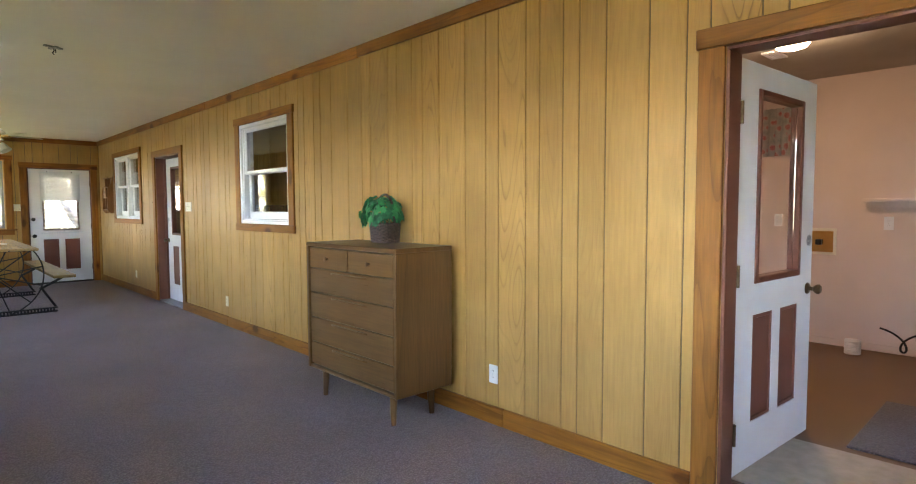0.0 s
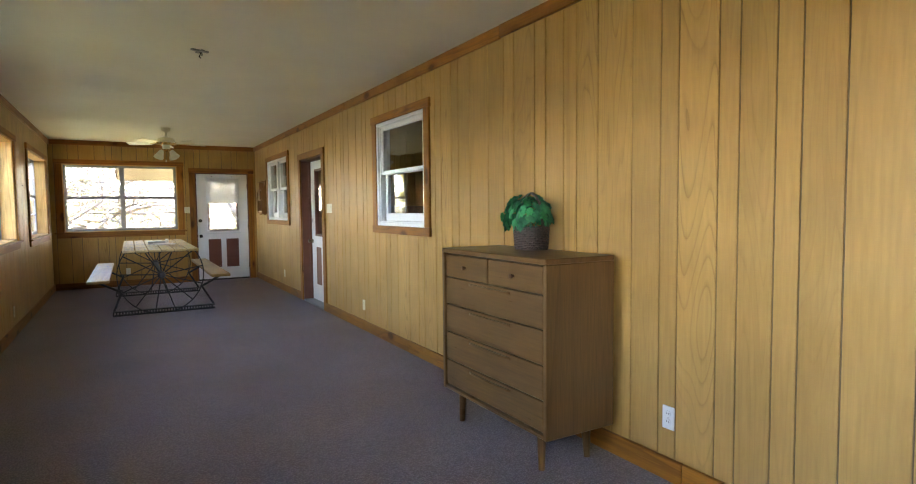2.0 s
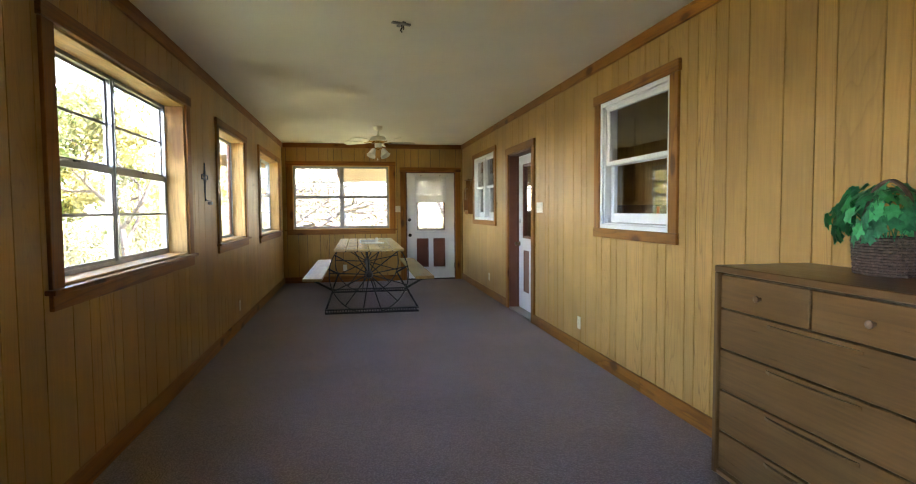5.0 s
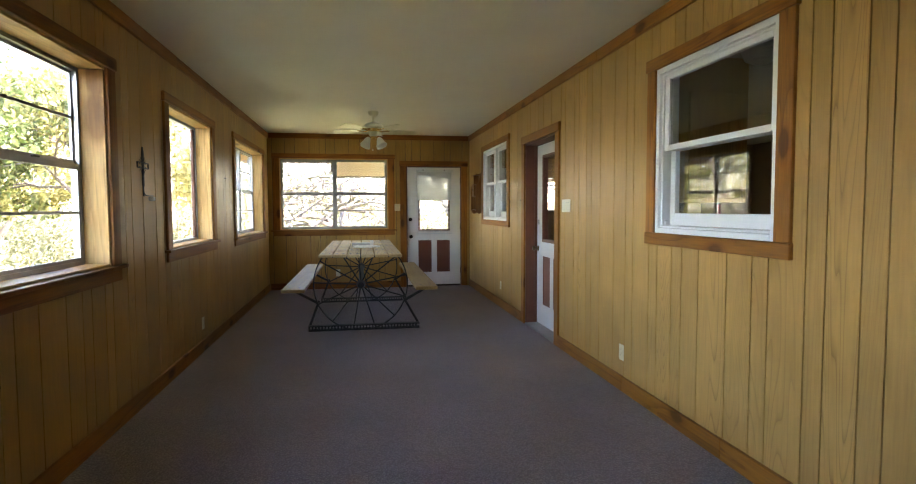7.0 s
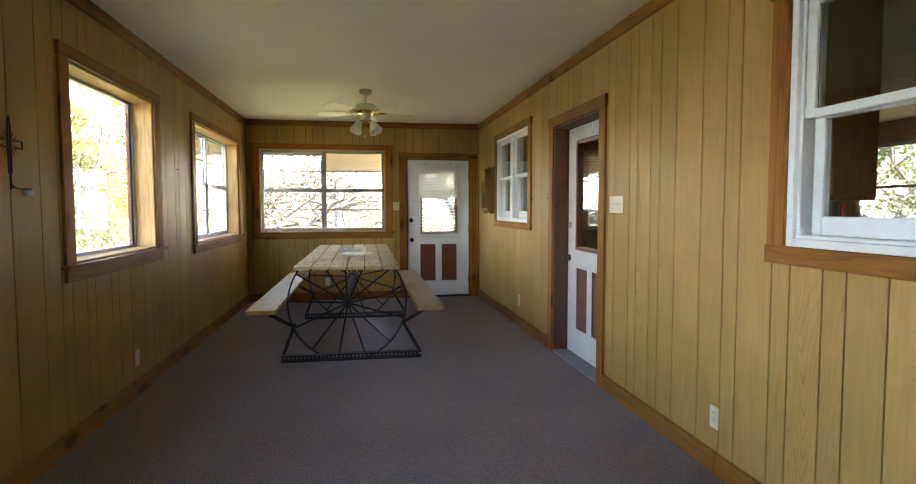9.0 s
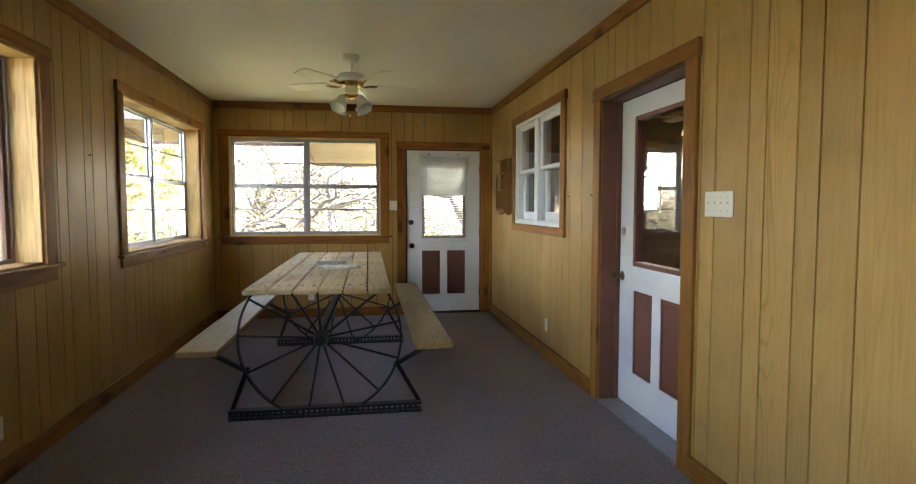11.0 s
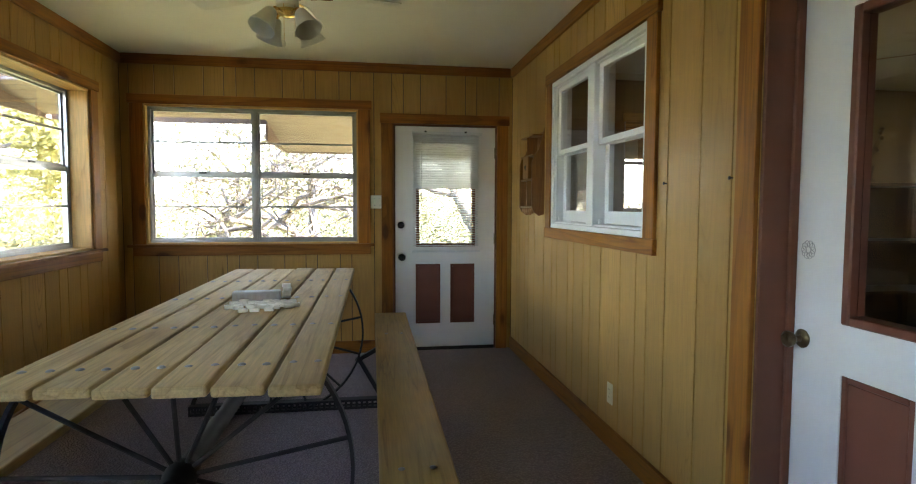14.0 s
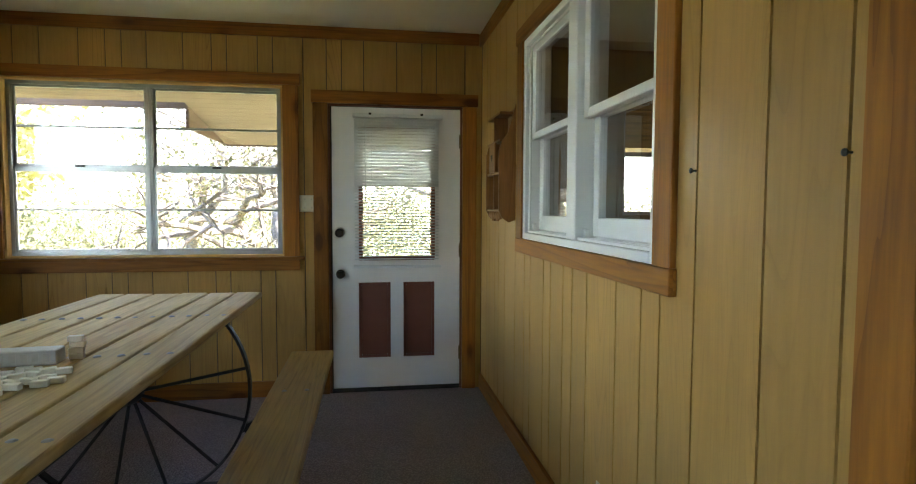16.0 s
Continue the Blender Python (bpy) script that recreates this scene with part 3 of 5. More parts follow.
# door from the long room into the kitchen
fr, put = door_frame("door_frame_1", "east", EAST["door"], "brown-painted jambs in a knotty cedar casing", depth=0.185, casing=0.105)
for nm, q in (("door_stop", (9.181, 9.195, 0.0, 2.029)), ("door_stop", (10.170, 10.184, 0.0, 2.029))):
    board(nm, jamb_paint, *put(*q, 0.100, 0.130), parent=fr)
d, _ = door_leaf(0.990, 2.000, name="kitchen_door")
d.matrix_basis = pose(0.134, 9.188, 0.022, 0, 0, 90) @ Matrix.Scale(-1, 4, (0, 1, 0))
tagged(d, "closed white half-glazed door with two brown panels", "door")
knob(d, 0.950, 0.848, bronze)
flower_sticker(d, 0.940, 1.146)
# dark strips draw the shadow gap between leaf and jamb
for q in ((10.1785, 10.184, 0.02, 2.029), (9.195, 10.1785, 2.0225, 2.029)):
    board("weatherstrip", dark_slot, *put(*q, 0.1305, 0.150), parent=fr, bevel=0, label="dark strip standing in for the shadow gap")
board("threshold", threshold_mat, *put(9.181, 10.184, 0.0, 0.018, -0.01, 0.185), parent=fr, bevel=0.006, label="grey metal threshold")

# end door to the outside
fr, put = door_frame("door_frame_2", "north", NORTH["door"], "knotty cedar casing round the end door", casing=0.10)
# the same shadow gap round the end door, as dark strips
for q in ((-1.072, -1.0655, 0.0, 2.024), (-1.0655, -0.159, 2.0215, 2.024)):
    board("weatherstrip", dark_slot, *put(*q, 0.010, 0.05), parent=fr, bevel=0, label="dark strip standing in for the shadow gap")
# added strip and near-black threshold draw the shadow line under the leaf
board("door_sweep", dark_slot, *put(-1.0655, -0.159, 0.0154, 0.030, 0.003, 0.0115), parent=fr, bevel=0.002)
board("threshold", dark_slot, *put(-1.072, -0.159, 0.0, 0.0152, 0.0, 0.13), parent=fr, bevel=0.004)
d, (l0, l1, k0, k1) = door_leaf(0.905, 2.005, name="end_door")
d.matrix_basis = pose(-1.064, LY + 0.012, 0.016)
tagged(d, "closed white half-glazed door with brown lower panels", "door")
knob(d, 0.055, 0.835, black)
knob(d, 0.048, 1.125, black, deadbolt=True)
for z in (0.25, 1.0, 1.78):
    hinge(d, 0.905, z, bronze)
bl = thing("window_blind", (-1.066, LY + 0.012, 0.016), 0, "half-raised white metal mini blind hung on the end door", "blind")
b0, b1 = l0 - 0.025, l1 + 0.025
board("headrail", slat_mat, b0 - 0.01, b1 + 0.03, -0.045, -0.012, k1 + 0.045, k1 + 0.07, parent=bl)
for k in range(2):
    board("bracket", black, b0 + 0.10 + 0.36 * k, b0 + 0.118 + 0.36 * k, -0.048, -0.044, k1 + 0.062, k1 + 0.076, parent=bl, bevel=0.001)
sl = None
ns = 46
for k in range(ns):
    z = k1 + 0.03 - (k1 - k0 + 0.04) * k / ns
    if sl is None:
        bm = bmesh.new()
        for a in range(4):
            u0, u1 = -0.012 + 0.006 * a, -0.006 + 0.006 * a
            h0, h1 = 0.0016 * (1 - (u0 / 0.012) ** 2), 0.0016 * (1 - (u1 / 0.012) ** 2)
            vs = [bm.verts.new(v) for v in ((b0, u0, h0), (b1, u0, h0), (b1, u1, h1), (b0, u1, h1), (b0, u0, h0 - 0.0012), (b1, u0, h0 - 0.0012), (b1, u1, h1 - 0.0012), (b0, u1, h1 - 0.0012))]
            for f in ((0, 1, 2, 3), (7, 6, 5, 4), (0, 4, 5, 1), (2, 6, 7, 3)):
                bm.faces.new([vs[i] for i in f])
        sl = part("slat", bm, slat_mat, bl)
        me_slat = sl.data
    else:
        sl = new("slat", me_slat)
        sl.parent = bl
    sl.matrix_basis = pose(0, -0.029, z, 61 if k < 22 else 12, 0, 0)
board("bottom_rail", slat_mat, b0 - 0.01, b1 + 0.02, -0.042, -0.014, k0 - 0.052, k0 - 0.034, parent=bl)
bm = bmesh.new()
for u in (0.12, 0.40):
    rod(bm, (b0 + u, -0.044, k1 + 0.05), (b0 + u, -0.044, k0 - 0.04), 0.0012, n=5)
part("ladder_cord", bm, slat_mat, bl)
bm = bmesh.new()
rod(bm, (b0 + 0.075, -0.052, k1 + 0.05), (b0 + 0.075, -0.052, k0 + 0.42), 0.003, n=6)
part("tilt_wand", bm, slat_mat, bl)

# open door to the laundry
fr, put = door_frame("door_frame_3", "east", EAST["hall"], "brown-painted jambs in a knotty cedar casing")
board("threshold", threshold_mat, *put(1.376, 2.269, 0.0, 0.06, 0.0, 0.13), parent=fr, bevel=0.01, label="grey metal threshold")
d, _ = door_leaf(0.89, 1.90, name="laundry_door")
d.matrix_basis = pose(0.148, 2.292, 0.075, 0, 0, -4.0)
tagged(d, "open white half-glazed door with brown panels", "door")
knob(d, 0.835, 0.80, bronze)
for z in (0.20, 0.93, 1.66):
    hinge(d, -0.002, z, bronze)
flower_sticker(d, 0.84, 1.06)


# ---- small wall fittings ----
def outlet(x, y, z, turn, plate=ivory, label="ivory duplex wall outlet", name="wall_outlet"):
    o = thing(name, (x, y, z), turn, label, "outlet", "wall outlets")
    part("cover_plate", box(-0.035, 0.035, -0.006, 0.0, -0.057, 0.057, 0.003, 2), plate, o)
    for s in (-0.020, 0.020):
        part("receptacle", lathe([(0.016, 0), (0.016, 0.002), (0.015, 0.0025)], 16, centre=(0, -0.006, s), turn=Euler((radians(90), 0, 0)).to_matrix()), plate, o)
        for u in (-0.006, 0.006):
            board("slot", dark_slot, u - 0.0011, u + 0.0011, -0.0092, -0.0080, s - 0.002, s + 0.006, parent=o, bevel=0)
    part("screw", lathe([(0.003, 0), (0.002, 0.0015)], 8, centre=(0, -0.006, 0), turn=Euler((radians(90), 0, 0)).to_matrix()), steel, o)
    return o


def switch(x, y, z, turn, gangs, label):
    o = thing("light_switch", (x, y, z), turn, label, "switch")
    w = 0.035 + 0.023 * (gangs - 1)
    part("cover_plate", box(-w, w, -0.006, 0.0, -0.058, 0.058, 0.003, 2), ivory, o)
    for k in range(gangs):
        u = (k - (gangs - 1) / 2) * 0.046
        board("toggle", ivory, u - 0.0035, u + 0.0035, -0.014, -0.005, 0.0, 0.009, parent=o, bevel=0.002)
        board("slot", cream, u - 0.0065, u + 0.0065, -0.0072, -0.0062, -0.012, 0.012, parent=o, bevel=0)
        for s in (-0.03, 0.03):
            part("screw", lathe([(0.003, 0), (0.002, 0.0015)], 8, centre=(u, -0.006, s), turn=Euler((radians(90), 0, 0)).to_matrix()), steel, o)
    return o


outlet(0, 3.643, 0.305, -90, vinyl, "white duplex outlet in the panelling")
outlet(0, 7.735, 0.276, -90)
outlet(0, 11.354, 0.291, -90)
outlet(WX, 9.53, 0.26, 90)
outlet(-2.226, LY, 0.262, 0)
switch(0, 8.89, 1.343, -90, 4, "ivory four-gang toggle switch beside the kitchen door")
switch(-1.225, LY, 1.347, 0, 2, "ivory double toggle switch beside the end door")
for y, z in ((10.344, 1.413), (10.809, 1.412)):
    n_ = thing("wall_nail", (0, y, z), 0, "dark round-headed nail driven into the panelling", "nail", "bare wall nails")
    part("head", lathe([(0.0025, 0.0), (0.0025, 0.012), (0.007, 0.013), (0.007, 0.016), (0.003, 0.018)], 10, turn=Euler((0, radians(-90), 0)).to_matrix()), black, n_)
n_ = thing("wall_nail", (WX, 10.55, 1.66), 0, "dark round-headed nail driven into the panelling", "nail", "bare wall nails")
part("head", lathe([(0.0025, 0.0), (0.0025, 0.012), (0.007, 0.013), (0.007, 0.016), (0.003, 0.018)], 10, turn=Euler((0, radians(90), 0)).to_matrix()), black, n_)


# ---- dresser ----
def dresser():
    d = thing("dresser", (-0.530, 3.922, 0), 0, "brown five-drawer mid-century dresser on tapered legs", "dresser")
    D, W, Z0, Z1 = 0.445, 1.030, 0.196, 1.082
    yz, zz = dresser_x["y"], dresser_x["z"]
    board("top", yz, 0, D, 0, W, Z1 - 0.028, Z1, parent=d, bevel=0.004)
    board("side", zz, 0, D, 0, 0.026, Z0, Z1 - 0.028, parent=d, bevel=0.004)
    board("side", zz, 0, D, W - 0.026, W, Z0, Z1 - 0.028, parent=d, bevel=0.004)
    board("bottom", yz, 0.005, D, 0.026, W - 0.026, Z0, Z0 + 0.022, parent=d)
    board("back", dark_slot, D - 0.012, D - 0.002, 0.026, W - 0.026, Z0 + 0.022, Z1 - 0.028, parent=d, bevel=0)
    # near-black board close behind the drawers paints the shade in their gaps
    board("carcass_back", dark_slot, 0.035, 0.045, 0.026, W - 0.026, Z0 + 0.022, Z1 - 0.028, parent=d, bevel=0)
    rows = [Z0 + 0.030, 0.385, 0.560, 0.735, 0.905, Z1 - 0.034]
    for k in range(5):
        z0, z1 = rows[k] + 0.003, rows[k + 1] - 0.003
        spans = [(0.038, W - 0.033)] if k < 4 else [(0.038, W / 2 + 0.002), (W / 2 + 0.011, W - 0.033)]
        for a, b in spans:
            dr = part("drawer", box(0.010, 0.034, a, b, z0, z1, 0.003), yz, d)
            c = (a + b) / 2
            if k < 4:
                bm = bmesh.new()
                edge = [(0.008 - 0.018 * math.sqrt(max(0, 1 - (u / 0.205) ** 2)), c + u) for u in np.linspace(-0.205, 0.205, 15)] + [(0.0101, c + 0.205), (0.0101, c - 0.205)]
                lo_ = [bm.verts.new((x, y, z1 - 0.027)) for x, y in edge]
                hi_ = [bm.verts.new((x, y, z1 - 0.015)) for x, y in edge]
                bm.faces.new(lo_), bm.faces.new(hi_[::-1])
                for i in range(len(edge)):
                    bm.faces.new((lo_[i], hi_[i], hi_[(i + 1) % len(edge)], lo_[(i + 1) % len(edge)]))
                bmesh.ops.recalc_face_normals(bm, faces=bm.faces[:])
                part("pull", bm, yz, dr, "long curved wooden lip pull")
            else:
                part("knob", lathe([(0.007, 0), (0.006, 0.01), (0.013, 0.016), (0.014, 0.022), (0.008, 0.026), (0, 0.0265)], 14, centre=(0.010, c, (z0 + z1) / 2 + 0.0), turn=Euler((0, radians(-90), 0)).to_matrix()), handle_wood, dr, "small round wooden knob", True)
    for x, y, sx, sy in ((0.072, 0.125, -0.006, -0.006), (0.072, W - 0.125, -0.006, 0.006), (D - 0.08, 0.125, 0.006, -0.006), (D - 0.08, W - 0.125, 0.006, 0.006)):
        bm = bmesh.new()
        rod(bm, (x + sx, y + sy, 0), (x, y, Z0 + 0.004), 0.017, 0.026, 14)
        part("leg", bm, zz, d, "", True)
    return d


dresser()


# ---- ivy in a wicker basket ----
def ivy_basket(x, y, z):
    b = thing("ivy_basket", (x, y, z), 94, "dark wicker basket of green artificial ivy on the dresser", "plant")
    bm = bmesh.new()
    rows, n = 13, 40
    for k in range(rows):
        zz = 0.008 + 0.0105 * k
        ax, ay = 0.125 + 0.012 * k / rows, 0.085 + 0.010 * k / rows
        for i in range(n):
            a0, a1 = 2 * math.pi * i / n, 2 * math.pi * (i + 1) / n
            def pt(i, a):
                w = 1 + 0.035 * (1 if (i // 2 + k) % 2 else -1)
                c, s = math.cos(a), math.sin(a)
                return Vector((ax * w * math.copysign(abs(c) ** 0.7, c), ay * w * math.copysign(abs(s) ** 0.7, s), zz + random.uniform(-0.0015, 0.0015)))
            rod(bm, pt(i, a0), pt(i + 1, a1), 0.0062, n=5, caps=False)
    part("woven_body", bm, wicker, b)
    part("rim_base", lathe([(0.08, 0.0), (0.085, 0.006)], 20), wicker, b)
    bm = bmesh.new()
    for o in (-0.007, 0.007):
        pts = [Vector((0.128 * math.cos(math.pi * i / 18), o + 0.004 * math.sin(i * 1.3), 0.12 + 0.222 * math.sin(math.pi * i / 18))) for i in range(19)]
        tube(bm, pts, 0.0065, 6)
    part("handle", bm, wicker, b, "arched twisted-vine handle")
    rng = random.Random(5)
    outline = [(0, -0.9), (0.35, -1.0), (0.55, -0.55), (1.0, -0.45), (0.72, 0.05), (0.78, 0.5), (0.35, 0.45), (0.0, 1.1)]
    outline += [(-x_, y_) for x_, y_ in outline[-2:0:-1]]

    def leaf(bm, at, q, s):
        c = bm.verts.new(at)
        vs = []
        for u, v in outline:
            bend = -0.18 * (u * u) - 0.12 * max(0.0, v) ** 2 + rng.uniform(-0.05, 0.05)
            vs.append(bm.verts.new(Vector(at) + q @ (Vector((u, v, bend)) * s)))
        for i in range(len(vs)):
            bm.faces.new((c, vs[i], vs[(i + 1) % len(vs)]))
    sprays = [bmesh.new(), bmesh.new()]
    for k in range(120):
        t = rng.uniform(0, 2 * math.pi)
        ph = rng.uniform(-0.55, 1.2)
        r = rng.uniform(0.78, 1.0)
        at = Vector((0.04 + 0.235 * r * math.cos(t) * math.cos(ph), 0.155 * r * math.sin(t) * math.cos(ph), 0.20 + 0.135 * r * math.sin(ph)))
        if at.x < -0.08 and at.z > 0.27:
            continue
        away = (at - Vector((0, 0, 0.16))).normalized() + Vector((rng.uniform(-0.4, 0.4), rng.uniform(-0.4, 0.4), rng.uniform(-0.2, 0.5)))
        q = away.to_track_quat("Z", "Y").to_matrix() @ Euler((0, 0, rng.uniform(2.2, 4.1))).to_matrix()
        leaf(sprays[0 if rng.random() < 0.62 else 1], at, q, rng.uniform(0.026, 0.047))
    for bm, mat, lab in zip(sprays, (leaf_a, leaf_b), ("deep green lobed leaves", "brighter green lobed leaves")):
        part("foliage", bm, mat, b, lab)
    bm = bmesh.new()
    for k in range(26):
        t = rng.uniform(0, 2 * math.pi)
        e = Vector((0.17 * math.cos(t), 0.13 * math.sin(t), rng.uniform(0.12, 0.30)))
        tube(bm, [Vector((0.03 * math.cos(t), 0.03 * math.sin(t), 0.10)), Vector((0.08 * math.cos(t), 0.07 * math.sin(t), 0.18)), e], 0.002, 5)
    part("stems", bm, leaf_a, b)
    b.matrix_basis = b.matrix_basis @ Matrix.Diagonal((0.77, 0.83, 0.96, 1))


ivy_basket(-0.205, 4.460, 1.083)


# ---- picnic table on wagon wheels ----
def picnic_table():
    cx = -1.852
    t = thing("picnic_table", (cx, 11.15, 0), -0.3, "pine picnic table with benches on black wagon-wheel iron frames", "picnic table")
    n0, n1 = -1.20, 1.70
    TZ = 0.84
    bw, gap = 0.1365, 0.0100
    rng = random.Random(3)
    ys = (-0.97, -0.40, 0.30, 0.98)
    for k in range(6):
        a = -3 * bw - 2.5 * gap + k * (bw + gap)
        e = rng.uniform(-0.010, 0.010) + 0.013 * (5 - k)
        pl = part("top_plank", box(a, a + bw, n0 + e, n1 + 0.3 * e, TZ - 0.030, TZ + rng.uniform(-0.002, 0.002), 0.008, 2), table_wood, t)
        for y in ys:
            for u in (0.035, 0.106):
                part("bolt", lathe([(0.013, 0.0), (0.012, 0.003), (0.006, 0.006), (0, 0.0065)], 8, centre=(a + u, y + rng.uniform(-0.008, 0.008), TZ - 0.001)), steel, pl)
    for s in (-1, 1):
        a0, a1 = sorted((s * 0.585, s * 0.825))
        pl = part("bench_plank", box(a0, a1, n0 + 0.095, n1 + 0.06, 0.442, 0.48, 0.008, 2), bench_wood, t)
        for y in (-0.94, 1.01):
            for u in (0.07, 0.17):
                part("bolt", lathe([(0.012, 0.0), (0.011, 0.003), (0.005, 0.006), (0, 0.0065)], 8, centre=(a0 + u, y, 0.479)), steel, pl)
    HZc, R = 0.50, 0.505
    for y in (-0.94, 1.01):
        w = thing("wheel_frame", (0, y, 0))
        w.parent = t
        bm = bmesh.new()
        top = TZ - 0.032
        a_cut = math.asin((top - HZc) / R)
        pts = [Vector((R * math.cos(a), 0, HZc + R * math.sin(a))) for a in np.linspace(math.pi - a_cut, 2 * math.pi + a_cut, 49)]
        for p, q in zip(pts, pts[1:]):
            r_ = (p - Vector((0, 0, HZc))).normalized() * 0.006
            r2 = (q - Vector((0, 0, HZc))).normalized() * 0.006
            c = [Vector(v) + Vector((0, o, 0)) for o in (-0.016, 0.016) for v in (p - r_, q - r2, q + r2, p + r_)]
            vs = [bm.verts.new(v) for v in c]
            for f in ((3, 2, 1, 0), (4, 5, 6, 7), (0, 1, 5, 4), (2, 3, 7, 6)):
                bm.faces.new([vs[i] for i in f])
        part("rim", bm, iron, w, "flat iron wheel rim")
        hub = lathe([(0.024, -0.095), (0.034, -0.092), (0.038, -0.045), (0.046, -0.032), (0.049, -0.02), (0.049, 0.02), (0.044, 0.032), (0.040, 0.07), (0.032, 0.092), (0.018, 0.095)], 18, centre=(0, 0, HZc), turn=Euler((radians(90), 0, 0)).to_matrix())
        part("hub", hub, iron, w, "", True)
        for i in range(13):
            a = radians(-17.0) + 2 * math.pi * i / 13
            L = R - 0.004
            if HZc + L * math.sin(a) > top:
                L = (top - HZc) / math.sin(a)
            bm = bmesh.new()
            rod(bm, (0.045 * math.cos(a), 0, HZc + 0.045 * math.sin(a)), (L * math.cos(a), 0, HZc + L * math.sin(a)), 0.0075, n=8)
            part("spoke", bm, iron, w, "", True)
        bm = bmesh.new()
        slab(bm, -0.565, 0.635, -0.03, 0.03, 0.0, 0.006)
        for yy in (-0.03, 0.026):
            slab(bm, -0.565, 0.635, yy, yy + 0.004, 0.006, 0.016)
            slab(bm, -0.565, 0.635, yy, yy + 0.004, 0.048, 0.058)
            k = -0.565
            while k < 0.62:
                slab(bm, k, k + 0.014, yy, yy + 0.004, 0.016, 0.048)
                k += 0.034
        slab(bm, -0.565, 0.635, -0.03, 0.03, 0.058, 0.062)
        part("foot_rail", bm, iron, w, "perforated black steel foot rail")
        for s in (-1, 1):
            for nm, p, q in (("leg", (s * 0.585 + 0.035, 0.030, 0.06), (s * 0.462 + 0.01, 0.030, 0.325)), ("bench_arm", (s * 0.46, 0.030, 0.300), (s * 0.70, 0.030, 0.432))):
                bm = bmesh.new()
                p, q = Vector(p), Vector(q)
                m = Matrix.Translation((p + q) / 2) @ (q - p).to_track_quat("Z", "Y").to_matrix().to_4x4()
                bmesh.ops.create_cube(bm, size=1, matrix=m @ Matrix.Diagonal((0.030, 0.026, (q - p).length, 1)))
                part(nm, bm, iron, w)
            board("bench_plate", iron, s * 0.60 if s > 0 else -0.81, 0.81 if s > 0 else -0.60, -0.02, 0.04, 0.432, 0.442, parent=w, bevel=0.002)
        board("top_bar", iron, -0.42, 0.42, -0.02, 0.02, TZ - 0.046, TZ - 0.0305, parent=w, bevel=0.002)
    bm = bmesh.new()
    rod(bm, (0, -0.94, HZc), (0, 1.01, HZc), 0.031, n=16)
    part("axle", bm, iron, t, "black pipe axle", True)
    return t


picnic_table()

# white game tiles and their box on the table
box_grey = mottled("greyish_carton", (0.52, 0.50, 0.45), (0.62, 0.60, 0.54), 0.5, 30)
bx = thing("tile_box", (-1.848, 11.375, 0.842), 5, "long whitish tile box on the picnic table", "box")
part("carton", box(-0.112, 0.112, -0.032, 0.032, 0.0, 0.046, 0.004), box_grey, bx)
bm = bmesh.new()
for k in range(7):
    slab(bm, -0.104 + 0.030 * k, -0.086 + 0.030 * k, -0.0332, -0.032, 0.012, 0.036)
part("print", bm, mottled("faded_print", (0.5, 0.47, 0.4), (0.6, 0.57, 0.5), 0.5, 40), bx, "rows of faded small print")
rng = random.Random(11)
tl, spots = None, []
while len(spots) < 27:
    p = (-1.785 + rng.gauss(0, 0.078), 11.19 + rng.gauss(0, 0.062))
    if abs(p[0] + 1.785) < 0.165 and p[1] < 11.305 and all(math.hypot(p[0] - q[0], (p[1] - q[1]) * 1.25) > 0.0375 for q in spots):
        spots.append(p)
stack = [(-1.712, 11.425, 0.0), (-1.712, 11.425, 0.0185), (-1.709, 11.427, 0.037), (-1.713, 11.424, 0.0555)]
for x, y, z in [(*p, 0.0) for p in spots] + stack:
    m = pose(x, y, 0.842 + z, 0, 0, rng.uniform(-28, 32) if z == 0 and y < 11.4 else 6)
    if tl is None:
        tl = tagged(part("game_tile", box(-0.021, 0.021, -0.0105, 0.0105, 0, 0.018, 0.003, 2), tile_white), "ivory game tile lying loose on the table", "game tile", "scattered game tiles")
        tl.matrix_basis = m
    else:
        copy_thing(tl, m)


